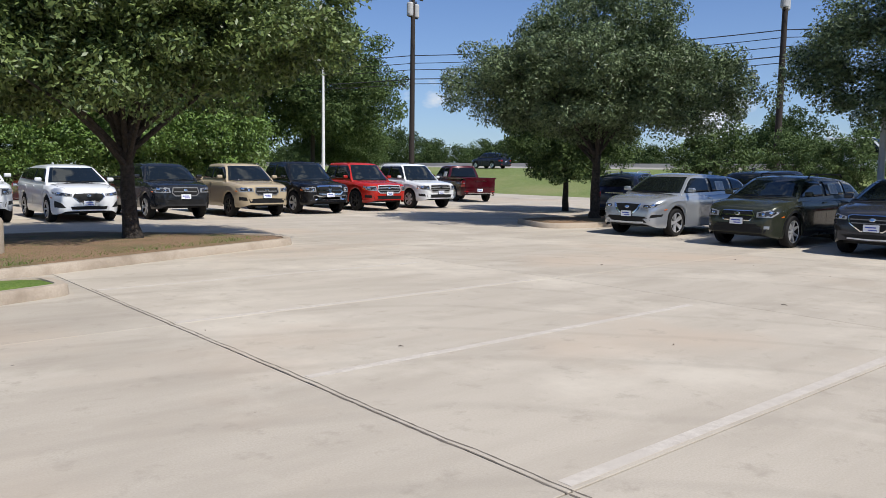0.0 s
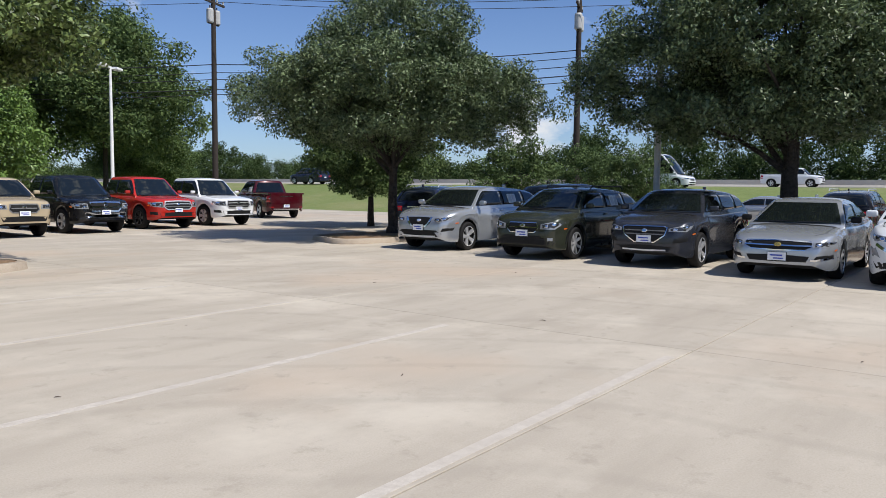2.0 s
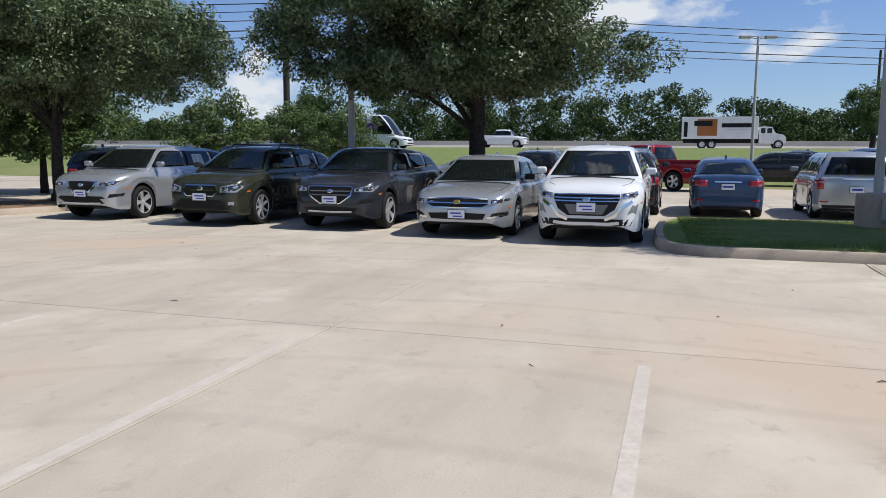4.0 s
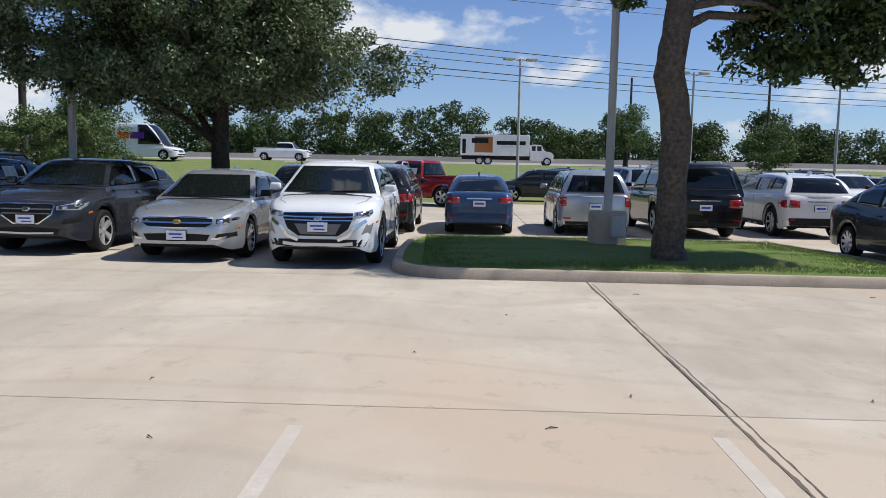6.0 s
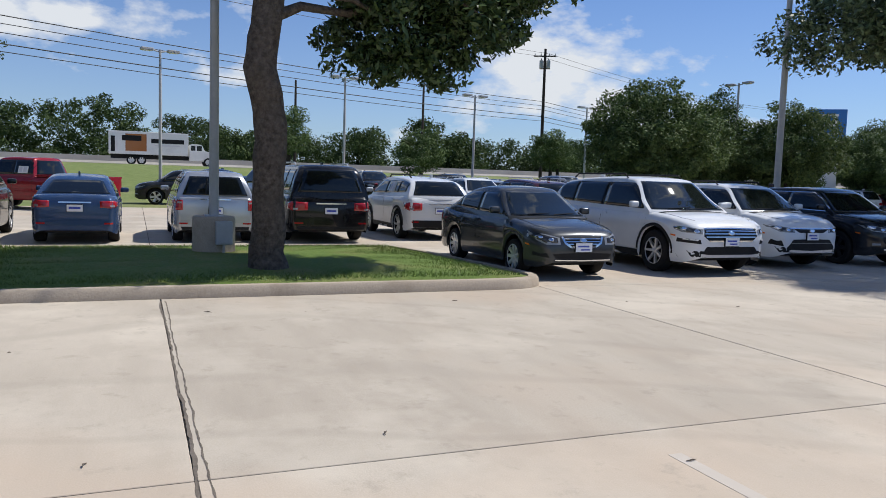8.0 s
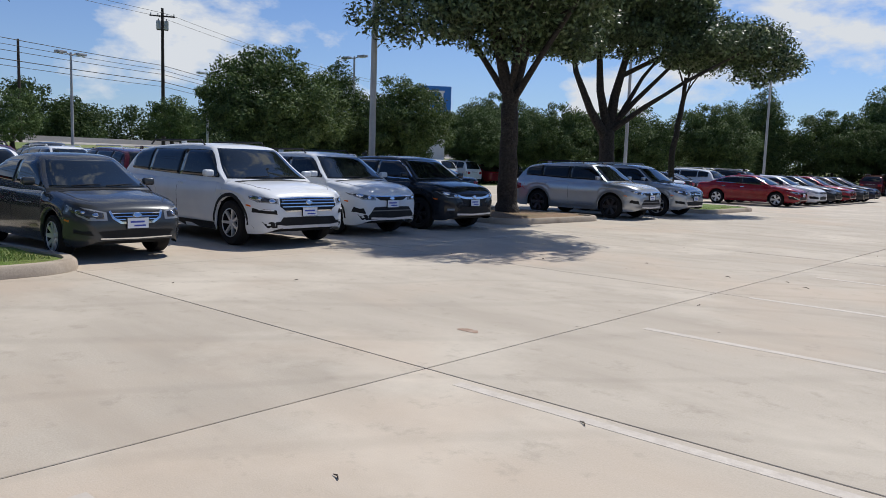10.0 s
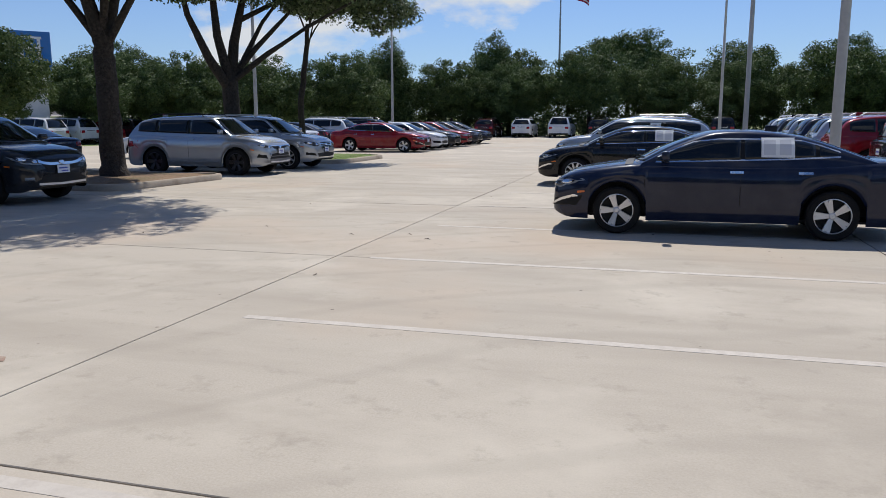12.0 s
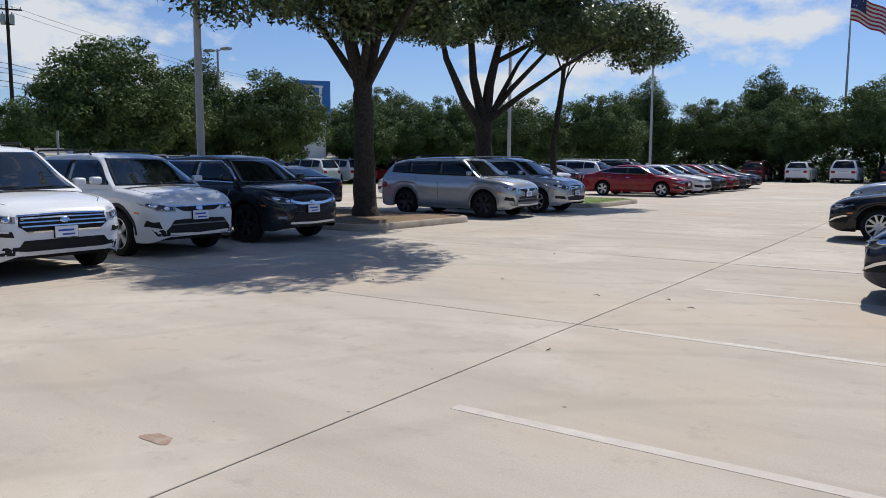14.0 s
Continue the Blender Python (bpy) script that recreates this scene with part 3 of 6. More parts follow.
def vehicle(name, kind, colour, label, category, x, y, yaw, z=0.0, group="", rim="five", front="", plate=True, rails=False, sticker=False, trim=None,
            chrome_sides=False, detail=True, lean=False, **over):
    """A vehicle with its middle at x, y, nose towards yaw."""
    k = dict(KINDS[kind])
    k.update(over)
    L, W, H, r, cl = k["L"], k["W"], k["H"], k["r"], k["cl"]
    car = top_thing(name, x, y, z, yaw, label, category, group)
    bmb, bmc = body_mesh(k), cab_mesh(k)
    reach = min(k["fo"], L - k["fo"] - k["wb"]) - r - .10
    skin, cskin = Skin(L, reach, bmb), Skin(L, reach, bmb, bmc)
    rows = cab_rows(k)
    part("body", bmb, colour, car, smooth=True, angle=62)
    part("roof", bmc, colour, car, smooth=True, angle=62)
    # underside and wheel wells
    ub = box(-L / 2 + .28, L / 2 - .30, -W / 2 + .27, W / 2 - .27, cl + .02, min(interp(k["top"], .03), .82))
    part("underbody", ub, M["black"], car)
    tyre, disc, rimm = wheel_meshes(r, rim)
    fx, rx = L / 2 - k["fo"], L / 2 - k["fo"] - k["wb"]
    for wx in (fx, rx):
        for s in (1, -1):
            wh = new("wheel", tyre)
            wh.parent = car
            wh.matrix_basis = pose(wx, s * (W / 2 - .125), r, 0, 0, 0 if s > 0 else 180)
            for nm, me in ((("rim", rimm),) if lean else (("wheel_disc", disc), ("rim", rimm))):
                o = new(nm, me)
                o.parent = wh
    top0 = interp(k["top"], .03)
    hw = W / 2
    # glazing
    wsx0, wsz0 = rows[0]
    rf = k.get("roof", .70)
    part("windscreen", cskin.panel("front", [(-hw * .86, wsz0 + .035), (hw * .86, wsz0 + .035), (hw * rf * .90, H - .105), (-hw * rf * .90, H - .105)], .010, .02, 14, 14, None), M["windscreen"], car, smooth=True)
    part("cowl", cskin.panel("top", [(wsx0 + .13, -hw * .80), (wsx0 + .02, -hw * .80), (wsx0 + .02, hw * .80), (wsx0 + .13, hw * .80)], .006, .01, 2, 10), M["black"], car)
    if not lean:
        for y0, y1 in ((-.52, -.02), (.06, .62)):
            p0, p1 = (cskin.ray("front", y, wsz0 + z)[0] + Vector((.022, 0, .01)) for y, z in ((y0 * hw, .05), (y1 * hw, .075)))
            part("wiper", tube([p0, p0.lerp(p1, .5) + Vector((.012, 0, 0)), p1], [.011, .010, .006], 5), M["black"], car)
    rz0 = rows[-1][1] + .05 if kind != "pickup" else 1.30
    rr = hw * (rf * .86 if kind != "van" else .66)
    part("rear_window", cskin.panel("rear", [(-hw * .78, rz0), (hw * .78, rz0), (rr, H - .13), (-rr, H - .13)], .012, .02, 12, 14, None), M["glass"], car, smooth=True)
    belt = interp(k["top"], .5) + .030
    soft = smooth_rows([(-a, b) for a, b in rows], 5)

    # the side windows follow the roof's line, less a border
    def roof_z(xx):
        return interp(soft, -xx)

    def win_top(xx):
        return min(roof_z(xx) - .085, H - .135)

    def win_low(xx):
        return belt + (.085 if kind in ("suv", "sedan") else .02) * max(0.0, min(1.0, (x_front - xx) / span)) ** 1.6
    xz = rows[-1][0]
    x_front = rows[0][0] - .12
    x_back = (xz + (.34 if kind == 'suv' else .20)) if kind not in ("pickup",) else xz + .10
    span = x_front - x_back
    while win_top(x_front) < belt + .03 and x_front > x_back + 1:
        x_front -= .02
    while win_top(x_back) < win_low(x_back) + (.05 if kind == "sedan" else .16) and x_back < x_front - 1:
        x_back += .02
    span = x_front - x_back
    nwin = 3 if kind in ("suv", "van", "sedan", "hatch") else 2
    cuts = {3: (0, .42, .78, 1.0), 2: (0, .58, 1.0)}[nwin]
    if kind in ("sedan",):
        cuts = (0, .48, .88, 1.0)
    for s, side in ((1, "left"), (-1, "right")):
        for i in range(1 if over.get("blank") else nwin):
            a, b = x_front - span * cuts[i] - (.025 if i else 0), x_front - span * cuts[i + 1] + .025
            part("side_window", cskin.sheet(side, a, b, win_low, win_top, .010, .02, 12, 6), M["glass"], car, smooth=True)
            if i and not lean:
                q = x_front - span * cuts[i]
                part("pillar_trim", cskin.sheet(side, q + .027, q - .027, lambda v: win_low(v) - .004, lambda v: win_top(v) + .004, .006, .01, 1, 6), M["black"], car)
        if chrome_sides:
            part("window_trim", cskin.strip(side, [(x_front + .02, belt - .012), (x_back + span * .3, win_low(x_back + span * .3) - .012), (x_back, win_low(x_back) - .012)], .020, .010, .01), M["chrome"], car)
            part("window_trim", cskin.strip(side, [(x_front - span * t, win_top(x_front - span * t) + .012) for t in (.0, .1, .2, .35, .5, .65, .8, .9, 1)], .016, .010, .01), M["chrome"], car)
        if detail:
            for q in (0.0, cuts[1], cuts[2]):
                dx = x_front + .02 - span * q if q else x_front + .16
                if dx > rx + .25 or q == 0:
                    part("door_seam", skin.panel(side, [(dx, cl + .16), (dx - .009, cl + .16), (dx - .009, belt - .06), (dx, belt - .06)], .0015, .004, 1, 6), M["black"], car)
            for q in (cuts[1] - .07, cuts[2] - .10):
                hx = x_front - span * q
                part("door_handle", skin.panel(side, [(hx, belt - .15), (hx - .17, belt - .15), (hx - .17, belt - .12), (hx, belt - .12)], .03, .01, 3, 1), M["chrome"] if chrome_sides else colour, car)
            if trim:
                part("sill_trim", skin.panel(side, [(fx - r - .1, cl - .0), (rx + r + .1, cl), (rx + r + .1, cl + .13), (fx - r - .1, cl + .13)], .012, .02, 8, 2), trim, car)
                for wx in (fx, rx):
                    arch = bmesh.new()
                    ra, rb = r + .07, r + .13
                    ring = []
                    for i in range(15):
                        an = math.pi * (i / 14)
                        zz = r + math.sin(an) * ra
                        p, _ = skin.ray(side, wx + math.cos(an) * rb, max(r + math.sin(an) * rb, cl + .03))
                        yy = p.y + s * .012
                        ring.append((arch.verts.new((wx + math.cos(an) * ra, yy, max(zz, cl + .02))), arch.verts.new((wx + math.cos(an) * rb, yy, max(r + math.sin(an) * rb, cl + .02))), arch.verts.new((wx + math.cos(an) * rb, yy - s * .03, max(r + math.sin(an) * rb, cl + .02)))))
                    for p, q in zip(ring, ring[1:]):
                        arch.faces.new((p[0], p[1], q[1], q[0]))
                        arch.faces.new((p[1], p[2], q[2], q[1]))
                    part("arch_trim", arch, trim, car)
        # door mirror
        y0, y1 = sorted((s * (hw - .02), s * (hw + .17)))
        mx = x_front - .16
        mb = box(mx, mx + .11, y0, y1, belt + .015, belt + .135, .042, 3)
        part("door_mirror", mb, colour if over.get("mirror") is None else over["mirror"], car, smooth=True, angle=40)
        if rails:
            pts = [(rows[3][0] - .1, s * hw * .66, H - .05), (rows[3][0] - .2, s * hw * .66, H + .035), (rows[-3][0] + .1, s * hw * .66, H + .03), (rows[-3][0] - .05, s * hw * .65, H - .05)]
            part("roof_rail", tube(pts, [.018] * 4, 6), M["black"] if rails == "black" else M["alloy"], car)
        if sticker and s == (1 if sticker > 0 else -1):
            sx = x_front - span * (cuts[1] + .10)
            sk = part("window_sticker", cskin.panel(side, [(sx, belt + .06), (sx - .40, belt + .06), (sx - .40, belt + .31), (sx, belt + .31)], .030, .001, 8, 6), M["paper"], car, "white paper price sheet in the rear side window")
            for bx in (0.03, 0.22):
                part("print_bar", cskin.panel(side, [(sx - bx, belt + .09), (sx - bx - .14, belt + .09), (sx - bx - .14, belt + .28), (sx - bx, belt + .28)], .034, .0, 4, 4), M["print"], sk)
    face(k, car, skin, colour, front, top0, plate, lean)
    if trim:
        part("lower_bumper", skin.panel("front", [(-.80 * hw, cl + .115), (.80 * hw, cl + .115), (.86 * hw, cl + .22), (-.86 * hw, cl + .22)], .007, .02, 16, 2), trim, car)
        part("lower_bumper", skin.panel("rear", [(-.93 * hw, cl + .105), (.93 * hw, cl + .105), (.95 * hw, cl + .28), (-.95 * hw, cl + .28)], .007, .02, 16, 2), trim, car)
    tail(k, kind, car, skin, colour, plate, lean)
    if kind == "pickup":
        x0 = rows[-1][0] - .05
        bed = box(-L / 2 + .09, x0, -hw + .13, hw - .13, 1.0, interp(k["top"], .7) + .010)
        part("cargo_bed", bed, M["black"], car, "black-lined open cargo bed")
        for s in (1, -1):
            part("bed_rail", box(-L / 2 + .04, x0 + .02, s * (hw - .10) - .05, s * (hw - .10) + .05, interp(k["top"], .7) - .03, interp(k["top"], .7) + .045, .015), colour, car)
        part("tailgate", box(-L / 2 - .012, -L / 2 + .07, -hw + .16, hw - .16, .78, interp(k["top"], .7) + .045, .015), colour, car)
    else:
        part("antenna", box(rows[-3][0] - .02, rows[-3][0] + .14, -.02, .02, H - .05, H + .05, .015), colour, car)
    return car


# faces: shapes on one half of the nose as (share of the half width, share of the height from sill to bonnet edge)
# C: a middle shape and its mirror image joined; P: one on each side; X: a band right across; S: a band on each side
FACES = {}
FACES[""] = [("C", "grille", "black", [(0, .52), (.40, .52), (.46, .78), (0, .80)]), ("X", "grille_bar", "chrome", [(.46, .79), (0, .81)], .02), ("X", "grille_bar", "grey_plastic", [(.42, .66), (0, .67)], .018),
             ("P", "headlight", "lens", [(.52, .64), (.86, .68), (.97, .84), (.90, .90), (.54, .80)]), ("C", "lower_intake", "black", [(0, .14), (.60, .14), (.66, .30), (0, .34)])]
FACES["murano"] = [("C", "grille", "black", [(0, .46), (.24, .46), (.38, .64), (.42, .86), (0, .88)]), ("S", "grille_wing", "chrome", [(.06, .47), (.24, .50), (.34, .66), (.42, .88)], .045),
                   ("P", "headlight", "lens", [(.47, .70), (.62, .64), (.86, .74), (.99, .95), (.74, .88), (.49, .84)]), ("C", "lower_intake", "black", [(0, .08), (.62, .08), (.74, .20), (.58, .34), (0, .34)]),
                   ("P", "fog_lamp_bezel", "black", [(.72, .28), (.92, .34), (.94, .46), (.76, .42)]), ("X", "skid_trim", "alloy", [(.55, .10), (0, .08)], .03)]
FACES["outback"] = [("C", "grille", "black", [(0, .50), (.34, .50), (.44, .66), (.38, .84), (0, .84)]), ("X", "grille_rim", "chrome", [(.34, .49), (0, .49)], .018), ("S", "grille_rim", "chrome", [(.34, .49), (.45, .66), (.38, .85)], .022),
                    ("X", "grille_rim", "chrome", [(.38, .85), (0, .85)], .022), ("X", "grille_bar", "chrome", [(.42, .68), (0, .68)], .03), ("P", "headlight", "lens", [(.50, .62), (.84, .62), (.97, .86), (.86, .92), (.50, .80)]),
                    ("C", "lower_intake", "black", [(0, .05), (.74, .05), (.86, .30), (.56, .30), (.50, .38), (0, .38)]), ("P", "fog_lamp", "lens", [(.70, .20), (.80, .20), (.80, .31), (.70, .31)])]
FACES["tucson"] = [("C", "grille", "black", [(0, .36), (.22, .36), (.46, .60), (.50, .84), (.44, .88), (0, .88)]), ("S", "grille_rim", "chrome", [(.0, .345), (.23, .35), (.47, .60), (.51, .85), (.44, .89)], .022), ("X", "grille_rim", "chrome", [(.44, .89), (0, .89)], .018),
                   ("X", "grille_bar", "grey_plastic", [(.44, .62), (0, .62)], .02), ("X", "grille_bar", "grey_plastic", [(.46, .74), (0, .74)], .02), ("P", "headlight", "lens", [(.55, .72), (.88, .72), (.99, .93), (.88, .94), (.54, .82)]),
                   ("C", "lower_intake", "black", [(0, .05), (.70, .05), (.80, .20), (0, .26)]), ("P", "fog_lamp_bezel", "black", [(.64, .34), (.90, .40), (.90, .56), (.68, .48)]), ("X", "skid_trim", "alloy", [(.5, .10), (0, .08)], .03)]
FACES["impala"] = [("C", "grille", "black", [(0, .56), (.50, .58), (.62, .70), (.60, .84), (0, .88)]), ("X", "grille_bar", "chrome", [(.62, .72), (.3, .71), (0, .71)], .024), ("X", "grille_rim", "chrome", [(.60, .86), (0, .895)], .022), ("X", "grille_rim", "chrome", [(.50, .56), (0, .54)], .018),
                   ("P", "headlight", "lens", [(.64, .64), (.88, .68), (1.0, .86), (.94, .92), (.64, .84)]), ("C", "lower_intake", "black", [(0, .12), (.52, .14), (.58, .34), (0, .38)]),
                   ("P", "fog_lamp_bezel", "black", [(.66, .22), (.94, .28), (.94, .42), (.70, .36)]), ("S", "fog_trim", "chrome", [(.94, .30), (.68, .21), (.60, .21)], .03)]
FACES["eclipse"] = [("C", "grille", "black", [(0, .30), (.34, .30), (.52, .48), (.60, .76), (.60, .86), (0, .86)]), ("X", "grille_bar", "chrome", [(.74, .80), (.4, .775), (0, .775)], .022), ("X", "grille_bar", "chrome", [(.58, .70), (0, .685)], .020), ("X", "grille_rim", "chrome", [(.60, .87), (0, .88)], .018),
                    ("C", "number_panel", "grey_plastic", [(0, .34), (.30, .34), (.40, .60), (0, .60)]), ("P", "headlight", "lens", [(.62, .80), (.86, .78), (1.0, .95), (.90, .97), (.62, .90)]),
                    ("S", "chrome_fang", "chrome", [(.82, .70), (.62, .52), (.52, .30), (.34, .20)], .05), ("P", "fog_lamp_panel", "lens", [(.74, .34), (.88, .36), (.92, .62), (.82, .60)]),
                    ("C", "lower_intake", "black", [(0, .03), (.86, .03), (.90, .13), (.56, .14), (.48, .22), (0, .22)]), ("X", "skid_trim", "alloy", [(.60, .12), (.40, .085), (0, .085)], .05)]
FACES["versa"] = [("C", "grille", "black", [(0, .52), (.26, .52), (.40, .66), (.44, .84), (0, .86)]), ("S", "grille_wing", "chrome", [(.10, .52), (.28, .53), (.40, .66), (.45, .86)], .035), ("X", "grille_bar", "chrome", [(.34, .62), (0, .62)], .014), ("X", "grille_bar", "chrome", [(.38, .70), (0, .70)], .014),
                  ("X", "grille_bar", "chrome", [(.42, .79), (0, .79)], .014), ("P", "headlight", "lens", [(.50, .60), (.78, .60), (.96, .80), (1.0, 1.0), (.84, .96), (.50, .82)]), ("C", "lower_intake", "black", [(0, .10), (.56, .10), (.66, .30), (0, .34)]),
                  ("P", "fog_lamp_bezel", "black", [(.72, .18), (.92, .22), (.92, .36), (.76, .32)]), ("X", "skid_trim", "chrome", [(.62, .10), (0, .08)], .018)]
FACES["explorer"] = [("C", "grille", "black", [(0, .52), (.50, .52), (.60, .64), (.58, .84), (0, .86)]), ("X", "grille_bar", "chrome", [(.56, .80), (0, .81)], .018), ("X", "grille_bar", "chrome", [(.58, .72), (0, .72)], .018), ("X", "grille_bar", "chrome", [(.56, .63), (0, .63)], .018),
                     ("X", "grille_rim", "chrome", [(.59, .86), (0, .88)], .02), ("X", "grille_rim", "chrome", [(.50, .51), (0, .51)], .02), ("P", "headlight", "lens", [(.63, .70), (.90, .74), (1.0, .90), (.92, .92), (.62, .84)]),
                     ("P", "fog_lamp_bezel", "black", [(.66, .42), (.94, .46), (.94, .58), (.68, .54)]), ("S", "fog_lamp", "paper", [(.90, .55), (.72, .53)], .02), ("C", "lower_intake", "black", [(0, .02), (.92, .02), (.96, .20), (.60, .22), (.54, .34), (0, .34)]),
                     ("X", "skid_trim", "alloy", [(.66, .10), (.5, .07), (0, .07)], .05)]
FACES["rav"] = [("C", "grille", "black", [(0, .66), (.34, .68), (.50, .80), (0, .80)]), ("X", "grille_rim", "chrome", [(.62, .83), (.3, .815), (0, .81)], .02), ("P", "headlight", "lens", [(.48, .68), (.80, .70), (1.0, .92), (.90, .92), (.50, .80)]),
                ("C", "lower_intake", "black", [(0, .10), (.60, .10), (.66, .22), (.52, .46), (0, .48)]), ("X", "intake_bar", "grey_plastic", [(.58, .34), (0, .34)], .02), ("P", "fog_lamp_bezel", "black", [(.74, .24), (.92, .30), (.90, .46), (.78, .42)]),
                ("X", "skid_trim", "alloy", [(.62, .10), (0, .06)], .04)]
FACES["crv"] = [("C", "grille", "black", [(0, .50), (.38, .50), (.48, .66), (.50, .84), (0, .84)]), ("X", "grille_band", "chrome", [(.60, .80), (.48, .74), (.3, .70), (0, .70)], .05), ("P", "headlight", "lens", [(.52, .68), (.84, .72), (1.0, .94), (.90, .94), (.52, .82)]),
                ("C", "lower_intake", "black", [(0, .06), (.78, .06), (.86, .26), (.56, .26), (.48, .38), (0, .38)]), ("P", "fog_lamp", "lens", [(.72, .24), (.84, .24), (.84, .32), (.72, .32)]), ("X", "skid_trim", "alloy", [(.64, .11), (0, .08)], .04)]
FACES["civic"] = [("C", "grille", "black", [(0, .62), (.50, .68), (.52, .82), (0, .84)]), ("X", "grille_band", "black", [(.66, .80), (.3, .77), (0, .77)], .05), ("P", "headlight", "lens", [(.52, .68), (.82, .66), (1.0, .88), (.94, .92), (.54, .82)]),
                  ("C", "lower_intake", "black", [(0, .10), (.50, .10), (.56, .36), (0, .42)]), ("P", "fog_lamp_bezel", "black", [(.66, .14), (.94, .18), (.96, .46), (.74, .36)]), ("S", "fog_trim", "chrome", [(.94, .46), (.76, .24), (.64, .16)], .03)]
FACES["tacoma"] = [("C", "grille", "black", [(0, .50), (.34, .50), (.44, .62), (.40, .84), (0, .86)]), ("S", "grille_rim", "grey_plastic", [(0, .49), (.35, .49), (.45, .62), (.41, .86), (0, .87)], .03), ("X", "grille_bar", "grey_plastic", [(.38, .68), (0, .68)], .03),
                   ("P", "headlight", "lens", [(.50, .64), (.92, .64), (.98, .84), (.88, .88), (.52, .84)]), ("C", "lower_intake", "black", [(0, .10), (.64, .10), (.70, .30), (0, .34)]), ("P", "fog_lamp_bezel", "black", [(.72, .20), (.92, .22), (.92, .40), (.76, .38)])]
FACES["ram"] = [("C", "grille", "black", [(0, .46), (.44, .46), (.54, .64), (.50, .88), (0, .90)]), ("S", "grille_rim", "chrome", [(0, .46), (.44, .46), (.54, .64), (.50, .89), (0, .91)], .05), ("X", "grille_bar", "chrome", [(.50, .68), (0, .66)], .05), ("S", "grille_bar", "chrome", [(.02, .46), (.02, .90)], .05),
                ("P", "headlight", "lens", [(.58, .58), (.92, .58), (.98, .84), (.60, .84)]), ("C", "bumper", "chrome", [(0, .14), (.80, .14), (.98, .20), (.98, .42), (0, .42)]), ("C", "lower_intake", "black", [(0, .18), (.44, .18), (.40, .30), (0, .30)])]
FACES["tundra"] = [("C", "grille", "black", [(0, .46), (.44, .46), (.56, .60), (.50, .88), (0, .90)]), ("S", "grille_rim", "alloy", [(0, .45), (.45, .45), (.57, .60), (.51, .89), (0, .91)], .035), ("X", "grille_bar", "alloy", [(.54, .74), (0, .76)], .03), ("X", "grille_bar", "grey_plastic", [(.54, .60), (0, .60)], .025),
                   ("P", "headlight", "lens", [(.60, .56), (.94, .60), (.98, .86), (.60, .86)]), ("C", "lower_intake", "black", [(0, .08), (.70, .08), (.74, .28), (0, .30)]), ("P", "fog_lamp_bezel", "black", [(.78, .16), (.94, .18), (.94, .34), (.80, .32)])]
FACES["rdx"] = [("C", "grille", "black", [(0, .42), (.28, .48), (.44, .70), (.38, .84), (0, .86)]), ("S", "grille_rim", "chrome", [(0, .41), (.29, .47), (.45, .70), (.39, .86)], .02), ("P", "headlight", "lens", [(.48, .72), (.88, .74), (1.0, .92), (.86, .92), (.48, .84)]),
                ("C", "lower_intake", "black", [(0, .10), (.50, .10), (.54, .24), (0, .26)]), ("P", "fog_lamp_bezel", "black", [(.66, .18), (.92, .20), (.92, .52), (.78, .40)])]
FACES["soul"] = FACES[""]


